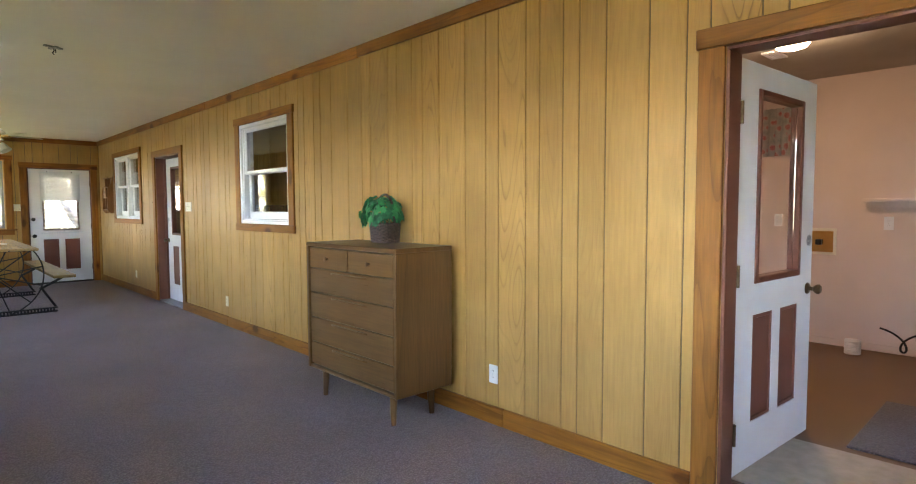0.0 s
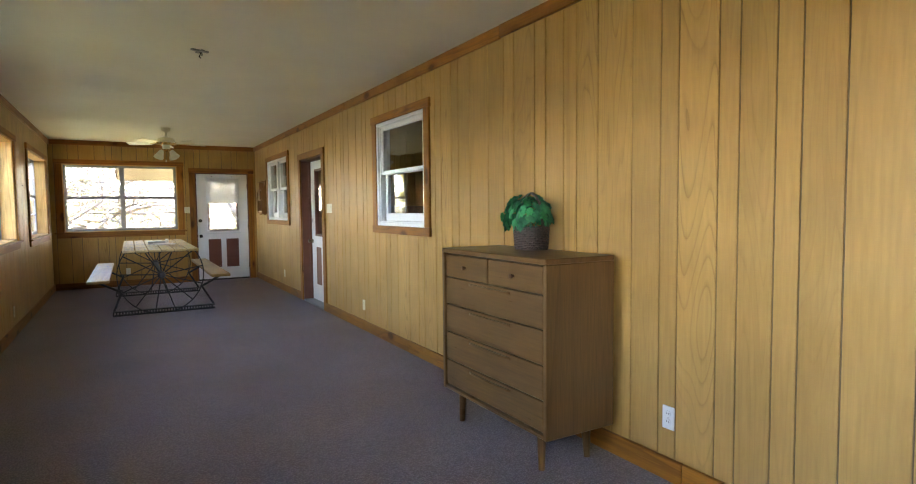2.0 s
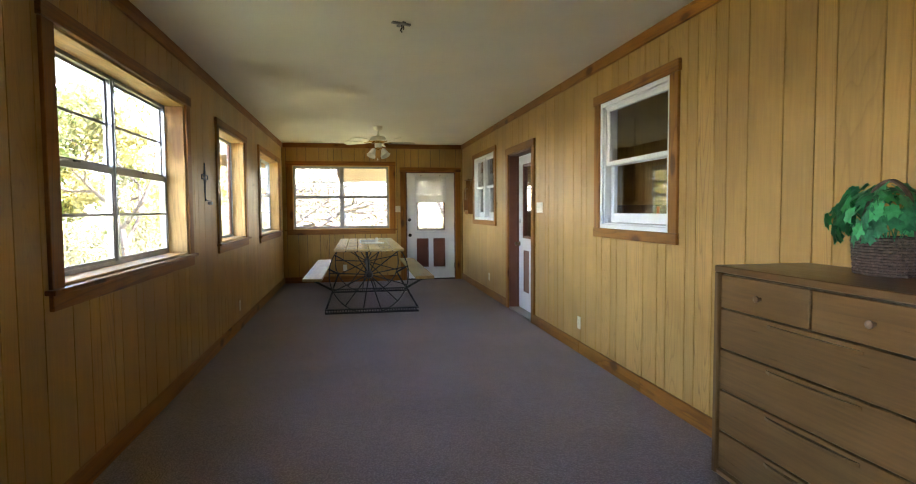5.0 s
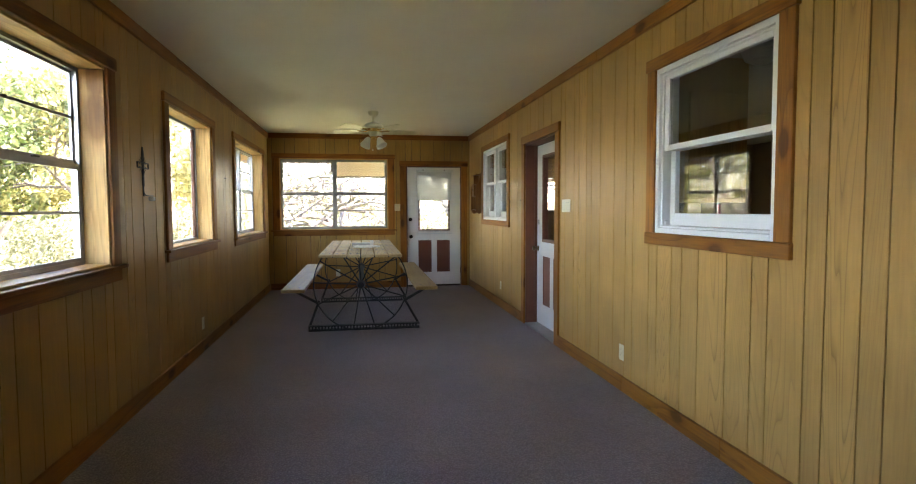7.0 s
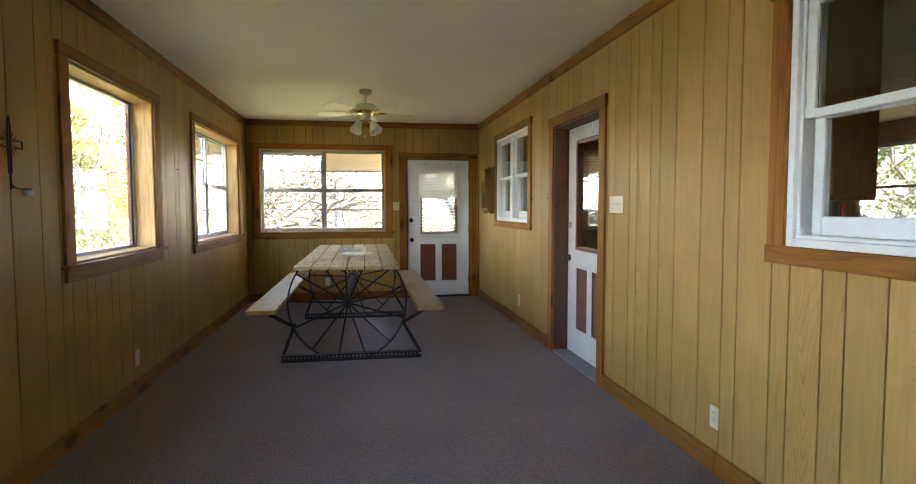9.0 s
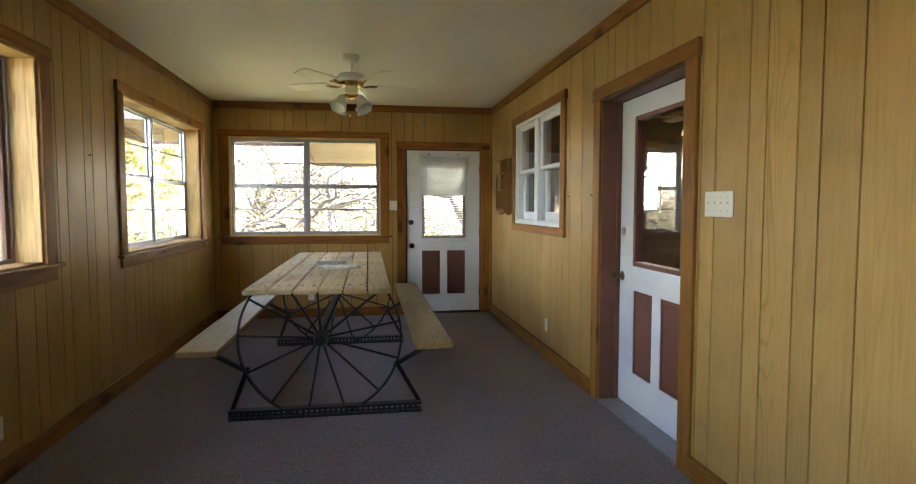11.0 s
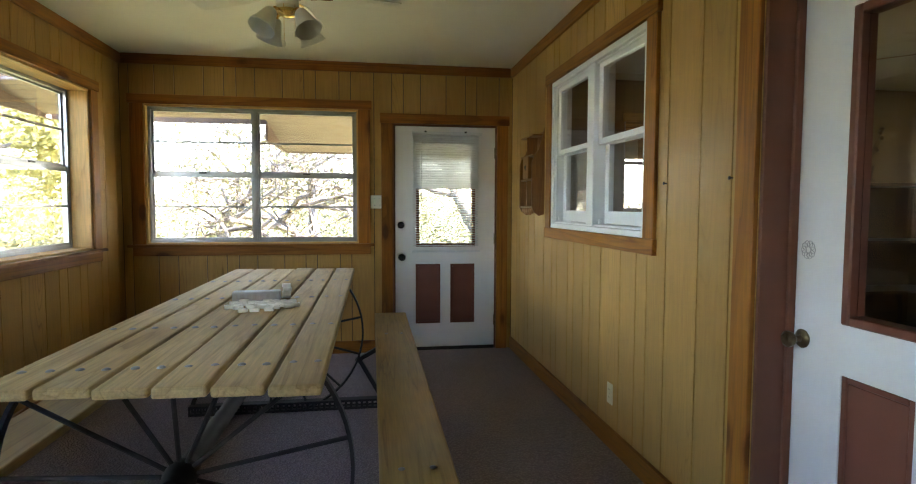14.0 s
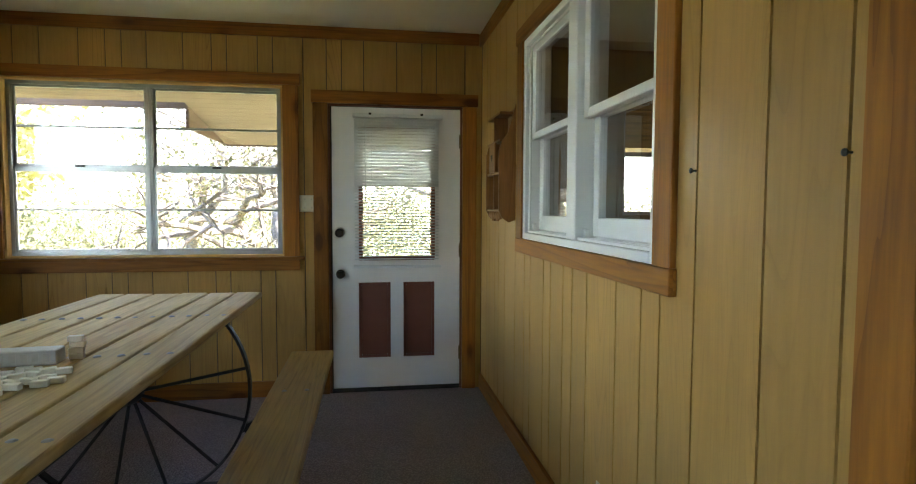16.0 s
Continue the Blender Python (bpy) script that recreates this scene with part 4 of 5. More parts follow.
# ---- ceiling fan ----
def ceiling_fan(x, y, z, label, blade_mat, metal, body, lit=None, turn=0.0, n=5, arms=(35, 125, 215, 305), splay=0.62):
    f = thing("ceiling_fan", (x, y, z), turn, label, "ceiling fan")
    part("canopy", lathe([(0.066, 0.0), (0.066, -0.018), (0.058, -0.045), (0.036, -0.062), (0.014, -0.065)], 24), body, f, "", True)
    bm = bmesh.new(); rod(bm, (0, 0, -0.06), (0, 0, -0.14), 0.012, n=14)
    part("downrod", bm, body, f, "", True)
    part("motor", lathe([(0.02, -0.135), (0.05, -0.14), (0.10, -0.155), (0.118, -0.18), (0.118, -0.205), (0.10, -0.218), (0.02, -0.22)], 32), body, f, "", True)
    part("motor_ring", lathe([(0.100, -0.218), (0.104, -0.222), (0.075, -0.250), (0.045, -0.252)], 32), metal, f, "pierced bright metal ring", True)
    part("switch_cup", lathe([(0.050, -0.25), (0.052, -0.255), (0.052, -0.30), (0.04, -0.312)], 24), body, f, "", True)
    part("light_plate", lathe([(0.040, -0.312), (0.055, -0.318), (0.055, -0.33), (0.03, -0.345), (0.0, -0.35)], 24), metal, f, "", True)
    for k in range(n):
        a = 360 * k / n
        b = thing("blade_arm"); b.parent = f
        b.matrix_basis = pose(0, 0, -0.235, 0, 0, a)
        bm = bmesh.new()
        tube(bm, [(0.06, 0, 0), (0.11, 0.012, -0.012), (0.15, 0.016, -0.004), (0.19, 0.026, 0.0), (0.215, 0.02, 0.002)], 0.007, 6)
        tube(bm, [(0.11, -0.004, -0.012), (0.15, -0.016, -0.004), (0.19, -0.026, 0.0), (0.215, -0.02, 0.002)], 0.006, 6)
        part("blade_iron", bm, metal, b, "", True)
        bm = bmesh.new()
        prof = [(0.185, 0.045), (0.26, 0.055), (0.40, 0.062), (0.50, 0.066), (0.53, 0.062), (0.545, 0.045)]
        pts = [(u, v) for u, v in prof] + [(u, -v) for u, v in prof[::-1]]
        tilt = Euler((radians(12), 0, 0)).to_matrix()
        lo = [bm.verts.new(tilt @ Vector((u, v, 0.004))) for u, v in pts]
        hi = [bm.verts.new(tilt @ Vector((u, v, 0.010))) for u, v in pts]
        bm.faces.new(lo[::-1]); bm.faces.new(hi)
        for i in range(len(pts)):
            j = (i + 1) % len(pts)
            bm.faces.new((lo[i], lo[j], hi[j], hi[i]))
        part("blade", bm, blade_mat, b)
    for k in arms:
        a = radians(k)
        c, s = math.cos(a), math.sin(a)
        sh = thing("lamp_arm"); sh.parent = f
        bm = bmesh.new()
        tube(bm, [(0.04 * c, 0.04 * s, -0.325), (0.075 * c, 0.075 * s, -0.325), (0.095 * c, 0.095 * s, -0.345)], 0.009, 8)
        part("arm", bm, metal, sh, "", True)
        tip = (Vector((c, s, 0)) * splay + Vector((0, 0, -1))).normalized()
        q = tip.to_track_quat("Z", "Y").to_matrix()
        tulip = [(0.022, 0.0), (0.030, 0.012), (0.040, 0.045), (0.052, 0.085), (0.066, 0.115), (0.063, 0.115), (0.049, 0.085), (0.036, 0.045), (0.02, 0.015)]
        bell = [(0.95 * r_, 0.95 * z_) for r_, z_ in [(0.020, 0.0), (0.044, 0.006), (0.060, 0.022), (0.069, 0.050), (0.072, 0.080), (0.077, 0.108), (0.073, 0.108), (0.068, 0.080), (0.064, 0.050), (0.055, 0.026), (0.02, 0.012)]]
        part("shade", lathe(bell if lit else tulip, 32, centre=(0.09 * c, 0.09 * s, -0.338), turn=q, ruffle=0.03), lit or frost, sh, "lit amber bell-shaped glass shade" if lit else "ruffled tulip glass shade", True)
    for u, L in ((0.03, 0.28), (-0.02, 0.33)):
        bm = bmesh.new()
        rod(bm, (u, -0.045, -0.30), (u, -0.045, -0.30 - L + 0.16), 0.0016, n=5)
        part("pull_chain", bm, metal, f)
        part("chain_fob", lathe([(0.002, 0.0), (0.006, -0.01), (0.008, -0.024), (0.004, -0.032)], 10, centre=(u, -0.045, -0.30 - L + 0.16)), body, f, "", True)
    return f


ceiling_fan(-1.675, 11.33, HZ, "white ceiling fan with brass trim and four tulip shades", cream, brass, cream, turn=10)

# bracket left in the ceiling where a second fan hung
h = thing("ceiling_bracket", (-1.70, 6.63, HZ), 20, "bare metal fan bracket with loose wires on the ceiling", "bracket")
bm = bmesh.new()
slab(bm, -0.065, 0.065, -0.012, 0.012, -0.012, 0.0)
slab(bm, -0.012, 0.012, -0.05, 0.05, -0.016, -0.006)
part("cross_bar", bm, steel, h)
bm = bmesh.new()
tube(bm, [(0, 0, -0.01), (0.006, 0, -0.03), (-0.004, 0.004, -0.05), (0.006, 0.0, -0.062)], 0.0045, 6)
tube(bm, [(0.012, 0, -0.01), (0.022, 0.01, -0.028), (0.016, 0.0, -0.042)], 0.004, 6)
part("wires", bm, black, h)

clear_cup = mottled("smoked_cup_glass", (0.55, 0.55, 0.52), (0.65, 0.65, 0.62), 0.15, 9)
# iron cross with candle arm on the window wall
c = thing("wall_cross", (WX, 8.115, 1.42), 0, "black wrought-iron wall cross with a candle arm", "cross")
bm = bmesh.new()
for dy in (-0.010, 0.010):
    rod(bm, (0.012, dy, 0.06), (0.012, dy, 0.285), 0.0045, n=6)
rod(bm, (0.012, -0.010, 0.285), (0.012, 0, 0.325), 0.0045, n=6); rod(bm, (0.012, 0.010, 0.285), (0.012, 0, 0.325), 0.0045, n=6)
rod(bm, (0.012, 0, 0.06), (0.012, 0.0, -0.01), 0.0045, n=6)
for dz in (-0.018, 0.018):
    rod(bm, (0.012, -0.10, 0.20 + dz), (0.012, 0.10, 0.20 + dz), 0.004, n=6)
for e in (-0.10, 0.10):
    rod(bm, (0.012, e, 0.18), (0.012, e, 0.22), 0.004, n=6)
part("cross_body", bm, iron, c)
bm = bmesh.new()
for k in range(8):
    a = math.pi * k / 8 + 0.2
    rod(bm, (0.012, -0.065 * math.cos(a), 0.20 - 0.065 * math.sin(a)), (0.012, 0.065 * math.cos(a), 0.20 + 0.065 * math.sin(a)), 0.002, n=5)
part("rays", bm, iron, c, "thin radiating iron rays")
bm = bmesh.new()
tube(bm, [(0.012, 0, 0.02), (0.018, 0.012, 0.0), (0.026, 0.06, -0.006), (0.030, 0.125, -0.004)], 0.004, 6)
part("candle_arm", bm, iron, c)
part("candle_cup", lathe([(0.010, 0), (0.022, 0.004), (0.022, 0.028), (0.019, 0.028), (0.018, 0.008)], 14, centre=(0.030, 0.10, -0.040)), clear_cup, c, "clear glass candle cup")

# oak knick-knack shelf in the corner
s = thing("wall_shelf", (0, 12.60, 1.24), 0, "small oiled-oak knick-knack shelf with a heart door", "shelf")
DP, WD, HT = 0.095, 0.36, 0.66
for y in (0.0, WD - 0.014):
    bm = bmesh.new()
    prof = [(0, 0.02), (0.4, 0.0), (0.8, 0.04), (1.0, 0.10), (1.0, 0.60), (0.85, 0.68), (0.5, 0.74), (0.25, 0.86), (0.0, 1.0)]
    f0 = [bm.verts.new((-u * DP, y, v * HT)) for u, v in prof]
    f1 = [bm.verts.new((-u * DP, y + 0.014, v * HT)) for u, v in prof]
    bm.faces.new(f0); bm.faces.new(f1[::-1])
    for i in range(len(prof)):
        j = (i + 1) % len(prof)
        bm.faces.new((f0[i], f1[i], f1[j], f0[j]))
    bmesh.ops.recalc_face_normals(bm, faces=bm.faces[:])
    part("side", bm, shelf_wood, s)
for z in (0.06, 0.27, 0.45, 0.60):
    board("shelf_board", shelf_wood, -DP + 0.006, 0, 0.014, WD - 0.014, z, z + 0.013, parent=s, bevel=0.002)
board("divider", shelf_wood, -DP + 0.008, 0, 0.17, 0.182, 0.073, 0.60, parent=s, bevel=0.002)
board("back", shelf_wood, -0.006, 0, 0.014, WD - 0.014, 0.04, 0.63, parent=s, bevel=0)
dr = part("heart_door", box(-DP - 0.004, -DP + 0.008, 0.10, 0.25, 0.285, 0.45, 0.003), shelf_wood, s)
bm = bmesh.new()
for k in range(24):
    a = 2 * math.pi * k / 24
    r = 0.0016
    bm.verts.new((-DP - 0.0052, 0.175 + r * 16 * math.sin(a) ** 3, 0.37 + r * (13 * math.cos(a) - 5 * math.cos(2 * a) - 2 * math.cos(3 * a) - math.cos(4 * a))))
bm.faces.new(bm.verts[:])
part("heart_cutout", bm, dark_slot, dr, "dark heart-shaped cut-out")
for k in range(5):
    part("drop", lathe([(0.008, -0.045 - 0.012 * (k % 2)), (0.014, -0.03), (0.016, -0.015), (0.010, -0.002)], 10, centre=(-DP + 0.02, 0.05 + 0.06 * k, 0.062)), shelf_wood, s, "", True)


# ---- kitchen behind the house wall ----
kit_wall = mottled("tan_wall", (0.20, 0.14, 0.085), (0.24, 0.17, 0.10), 0.8, 2, 60, 0.1)
kit_floor = mottled("brown_vinyl", (0.11, 0.062, 0.032), (0.15, 0.085, 0.045), 0.5, 3)
kit_ceil = mottled("dull_white_ceiling", (0.42, 0.38, 0.32), (0.48, 0.44, 0.38), 0.9, 3)
KX, KY0, KY1, KZ = 5.4, 4.4, 13.6, 2.50
KWIN = [(10.9, 12.8, 1.0, 2.2)]


def slab_wall(name, label, mat, *spans):
    bm = bmesh.new()
    for q in spans:
        slab(bm, *q)
    return tagged(part(name, bm, mat), label, "wall", "", "structure")


slab_wall("wall_kitchen_far", "tan kitchen wall with windows", kit_wall, *[(KX, KX + 0.12, p, q, lo, hi) for p, q, lo, hi in cells(KY0, KY1, 0, KZ, KWIN)])
slab_wall("wall_kitchen_near", "tan kitchen side of the house wall", kit_wall, *[(0.1315, 0.15, p, q, lo, hi) for p, q, lo, hi in cells(KY0, KY1, 0, KZ, [EAST["win"], EAST["door"], EAST["twin"]])])
slab_wall("wall_kitchen_south", "tan kitchen end wall", kit_wall, (0.15, KX, KY0 - 0.12, KY0, 0, KZ))
KEND = (1.095, 2.30, 1.27, 2.14)
slab_wall("wall_kitchen_north", "tan kitchen end wall with a window", kit_wall, *[(p, q, KY1, KY1 + 0.12, lo, hi) for p, q, lo, hi in cells(0.15, KX, 0, KZ, [KEND])])
kw = thing("window_7", (0, 0, 0), 0, "pale-framed kitchen end window under a woven blind", "window", "", "structure")
x0, x1, z0, z1 = KEND
for nm, q in (("stile", (x0, x0 + 0.03, z0, z1)), ("stile", (x1 - 0.03, x1, z0, z1)), ("sill", (x0 + 0.03, x1 - 0.03, z0, z0 + 0.03)), ("head", (x0 + 0.03, x1 - 0.03, z1 - 0.03, z1)), ("meeting_rail", (x0 + 0.03, x1 - 0.03, 1.715, 1.750))):
    board(nm, alu, q[0], q[1], KY1 + 0.04, KY1 + 0.09, q[2], q[3], parent=kw)
pane("pane", x0 + 0.03, x1 - 0.03, KY1 + 0.063, KY1 + 0.067, z0 + 0.03, 1.715, kw)
pane("pane", x0 + 0.03, x1 - 0.03, KY1 + 0.063, KY1 + 0.067, 1.750, z1 - 0.03, kw)
blind = thing("woven_blind", (x0, KY1, z1), 0, "half-lowered woven wood blind at the kitchen window", "blind")
cane = wood("split_cane", (0.20, 0.11, 0.05), (0.42, 0.27, 0.13), "x", 0.6, 18.0, 0.06, 0, 0.35)
board("valance", cane, -0.03, x1 - x0 + 0.03, -0.050, -0.024, -0.03, 0.05, parent=blind)
me_cane = None
for k in range(26):
    if me_cane is None:
        sl = part("slat", box(0.0, x1 - x0, -0.0025, 0.0025, -0.0065, 0.0065, 0.001), cane, blind)
        me_cane = sl.data
    else:
        sl = new("slat", me_cane)
        sl.parent = blind
    sl.matrix_basis = pose(0, -0.018 + 0.0015 * (k % 2), -0.012 - 0.0138 * k)
bm = bmesh.new()
for u in (0.12, 0.45, 0.80, 1.10):
    rod(bm, (u, -0.022, 0.0), (u, -0.022, -0.365), 0.0015, n=5)
part("cord", bm, cane, blind)
tagged(part("floor_kitchen", box(0.132, KX, KY0, KY1, -0.1, 0.0), kit_floor), "brown vinyl kitchen floor", "floor", "", "structure")
tagged(part("ceiling_kitchen", box(0.132, KX + 0.12, KY0 - 0.12, KY1 + 0.12, KZ, KZ + 0.1), kit_ceil), "dull white kitchen ceiling", "ceiling", "", "structure")
for a, b, lo, hi in KWIN:
    w = thing("window_8", (0, 0, 0), 0, "dark-framed kitchen window with greenery outside", "window", "", "structure")
    for q in ((a, a + 0.05, lo, hi), (b - 0.05, b, lo, hi), (a + 0.05, b - 0.05, lo, lo + 0.05), (a + 0.05, b - 0.05, hi - 0.05, hi), (a + 0.05, b - 0.05, (lo + hi) / 2 - 0.02, (lo + hi) / 2 + 0.02)):
        board("frame_bar", alu, KX + 0.02, KX + 0.07, *q, parent=w)
    pane("pane", KX + 0.043, KX + 0.047, a + 0.05, b - 0.05, lo + 0.05, (lo + hi) / 2 - 0.02, w)
    pane("pane", KX + 0.043, KX + 0.047, a + 0.05, b - 0.05, (lo + hi) / 2 + 0.02, hi - 0.05, w)
    cu = thing("curtain", (KX - 0.05, b, 0), 0, "thin brown curtain drawn aside at the kitchen window", "curtain", "kitchen curtains")
    bm = bmesh.new()
    prev = None
    for i in range(25):
        u = i / 24
        x, y = 0.03 * math.sin(u * 40), 0.12 - 0.52 * u
        v0, v1 = bm.verts.new((x, y, lo - 0.1)), bm.verts.new((x * 0.7, y, hi + 0.1))
        if prev:
            bm.faces.new((prev[0], v0, v1, prev[1]))
        prev = (v0, v1)
    bmesh.ops.solidify(bm, geom=bm.faces[:], thickness=0.003)
    part("cloth", bm, mottled("brown_cloth", (0.14, 0.10, 0.07), (0.2, 0.15, 0.1), 0.9, 9), cu)

# lit fan in the kitchen, a globe, cabinets
amber = glow("lit_amber_shade", (1.0, 0.62, 0.25), 0.07)
dark_blade = wood("dark_blade", (0.12, 0.055, 0.02), (0.24, 0.12, 0.045), "x", 0.4)
ceiling_fan(1.80, 11.95, KZ, "lit kitchen ceiling fan with brown blades and amber shades", dark_blade, brass, bronze, lit=amber, turn=25, arms=(-61, 119), splay=0.12)
g = thing("globe_light", (0.84, 7.44, KZ), 0, "unlit white glass globe on the kitchen ceiling", "ceiling light")
part("base", lathe([(0.07, 0), (0.07, -0.02), (0.05, -0.03)], 20), white, g)
part("globe", lathe([(0.045, -0.03), (0.10, -0.06), (0.125, -0.12), (0.10, -0.18), (0.05, -0.205), (0.0, -0.21)], 24), white, g, "", True)
golden = wood("golden_oak", (0.34, 0.19, 0.06), (0.52, 0.33, 0.12), "z", 0.4, 14, 0.07, 0, 0.1)
cab = thing("wall_cabinet", (1.6, 10.2, 1.35), 0, "golden wooden kitchen wall cabinet", "cabinet")
cab.matrix_basis = pose(0.153, 8.05, 1.36)
board("body", golden, 0, 1.05, 0, 0.33, 0, 1.138, parent=cab, bevel=0.004)
board("door", golden, 0.02, 0.515, -0.02, 0, 0.03, 0.86, parent=cab)
board("door", golden, 0.535, 1.03, -0.02, 0, 0.03, 0.86, parent=cab)
base = thing("base_cabinet", (0.175, 7.78, 0.0), 0, "dark kitchen base cabinet with a worktop", "cabinet")
board("body", handle_wood, 0, 1.02, 0, 0.6, 0.0, 0.88, parent=base)
board("worktop", kit_floor, -0.02, 1.04, -0.02, 0.62, 0.88, 0.92, parent=base)
fig = thing("red_bottle", (0.91, 7.975, 0.92), 0, "tall red bottle on the kitchen worktop", "bottle")
part("glass_body", lathe([(0.034, 0), (0.037, 0.03), (0.037, 0.25), (0.030, 0.32), (0.013, 0.37), (0.014, 0.42), (0.0, 0.43)], 14), mottled("red_glaze", (0.45, 0.03, 0.02), (0.55, 0.05, 0.03), 0.3, 20), fig, "", True)
dark_oak = wood("dark_stained_oak", (0.02, 0.011, 0.006), (0.05, 0.028, 0.015), "z", 0.4)
hutch = thing("bookcase", (4.9, 12.0, 0), 0, "dark wooden bookcase against the kitchen wall", "bookcase")
hutch.matrix_basis = pose(2.81, 12.85, 0)
for nm, q in (("side", (0, 0.03, 0, 0.4, 0, 1.5)), ("side", (1.07, 1.1, 0, 0.4, 0, 1.5)), ("back", (0.03, 1.07, 0.38, 0.4, 0, 1.5)), ("top", (0, 1.1, 0, 0.4, 1.5, 1.53))):
    board(nm, dark_oak, *q, parent=hutch)
for z in (0.1, 0.55, 1.0):
    board("shelf", dark_oak, 0.03, 1.07, 0.0, 0.38, z, z + 0.02, parent=hutch)
pot = thing("flower_pot", (3.14, 13.05, 1.53), 0, "potted dried flowers on the bookcase", "plant")
part("pot", lathe([(0.06, 0), (0.085, 0.15), (0.09, 0.16), (0.075, 0.16)], 16), kit_floor, pot)
bm = bmesh.new()
rng = random.Random(2)
for k in range(14):
    a = rng.uniform(0, 6.28)
    e = (0.16 * math.cos(a), 0.1 * math.sin(a), rng.uniform(0.3, 0.5))
    rod(bm, (0, 0, 0.12), e, 0.003, n=4)
    bmesh.ops.create_icosphere(bm, subdivisions=1, radius=0.022, matrix=Matrix.Translation(e))
part("stems", bm, handle_wood, pot)

# ---- laundry beyond the open door ----
pink = mottled("peach_wall", (0.60, 0.49, 0.44), (0.66, 0.54, 0.485), 0.85, 2, 40, 0.15)
lino = mottled("brown_laundry_vinyl", (0.125, 0.07, 0.03), (0.17, 0.10, 0.045), 0.45, 2, 30, 0.1)
LZ = 0.06
tagged(part("floor_laundry", box(0.132, 3.5, -0.6, 4.1, -0.1, LZ), lino), "brown vinyl laundry floor", "floor", "", "structure")
tagged(part("ceiling_laundry", box(0.132, 3.62, -0.72, 4.22, 2.48, 2.5), kit_ceil), "dull white laundry ceiling", "ceiling", "", "structure")
slab_wall("wall_laundry_far", "peach-painted laundry wall", pink, (3.5, 3.62, -0.6, 4.1, 0, 2.48))
slab_wall("wall_laundry_north", "peach-painted laundry wall", pink, (0.132, 3.62, 4.1, 4.22, 0, 2.48))
slab_wall("wall_laundry_south", "peach-painted laundry wall", pink, (0.132, 3.62, -0.72, -0.6, 0, 2.48))
slab_wall("wall_laundry_near", "peach-painted laundry side of the house wall", pink, *[(0.1315, 0.145, p, q, lo, hi) for p, q, lo, hi in cells(-0.6, 4.1, 0, 2.48, [EAST["hall"]])])
tagged(part("baseboard_laundry", box(3.485, 3.5, -0.6, 4.1, LZ, LZ + 0.06, 0.003), pink), "narrow peach baseboard", "baseboard", "", "structure")
lamp = thing("laundry_light", (1.84, 2.60, 2.475), 0, "lit round ceiling light in the laundry", "ceiling light")
part("base", lathe([(0.125, 0), (0.125, -0.02), (0.11, -0.025)], 28), brass, lamp)
part("dome", lathe([(0.115, -0.02), (0.112, -0.05), (0.09, -0.08), (0.04, -0.095), (0.0, -0.097)], 28), glow("lit_dome", (1.0, 0.74, 0.48), 2.6), lamp, "glowing glass dome", True)
v = thing("ceiling_vent", (2.3, 2.86, 2.48), 0, "small slatted ceiling vent", "vent")
for k in range(6):
    board("slat", white, -0.12, 0.12, -0.06 + 0.02 * k, -0.048 + 0.02 * k, -0.012, 0.0, parent=v, bevel=0)
sh = thing("wall_ledge", (3.5, 2.05, 1.36), 0, "short cream wall ledge in the laundry", "shelf")
board("board", pink, -0.14, 0, -0.6, 0.42, 0.0, 0.025, parent=sh)
board("cleat", pink, -0.03, 0, -0.6, 0.42, -0.05, 0.0, parent=sh)
# extra outlet, added behind the door glass in place of a reflected one
outlet(3.5, 3.17, 1.19, -90, white, "white duplex outlet on the laundry wall")
outlet(3.5, 2.304, 1.173, -90, white, "white duplex outlet on the laundry wall")
wb = thing("washer_box", (3.5, 2.79, 1.0), -90, "brass-coloured recessed washing-machine valve box", "valve box")
part("frame", box(-0.11, 0.11, -0.012, 0.0, -0.12, 0.12, 0.004), ivory, wb)
part("recess", box(-0.085, 0.085, -0.0145, -0.012, -0.095, 0.095), brass, wb)
part("valve", box(-0.05, 0.0, -0.05, -0.0145, -0.03, 0.02, 0.006), black, wb)
ho = thing("vent_hose", (3.25, 2.48, LZ), 0, "crumpled white dryer vent hose end on the floor", "hose")
part("duct", lathe([(0.058 + 0.005 * (k % 2), 0.010 * k) for k in range(13)], 20), white, ho)
co = thing("power_cord", (3.3, 2.05, LZ), 0, "coiled black power cord on the laundry floor", "cord")
bm = bmesh.new()
tube(bm, [Vector((0.05 * math.sin(a * 0.7), 0.30 - 0.075 * a + 0.11 * math.cos(a * 1.0 + 2), 0.13 + 0.10 * math.sin(a * 1.0 + 2) + 0.02)) for a in np.linspace(0, 14, 70)], 0.009, 6)
part("cable", bm, black, co)
tagged(part("entry_mat", box(0.16, 0.87, 1.05, 2.42, LZ, LZ + 0.010, 0.004), mottled("beige_mat", (0.40, 0.36, 0.29), (0.50, 0.45, 0.37), 0.9, 14, 160, 0.5)), "pale beige ribbed mat inside the laundry doorway", "mat")
tagged(part("rug", box(0.95, 1.95, 1.2, 2.02, LZ, LZ + 0.012, 0.004), carpet_material("blue_grey_rug", (0.10, 0.10, 0.13), (0.17, 0.17, 0.21))), "flat blue-grey rug on the laundry floor", "rug")
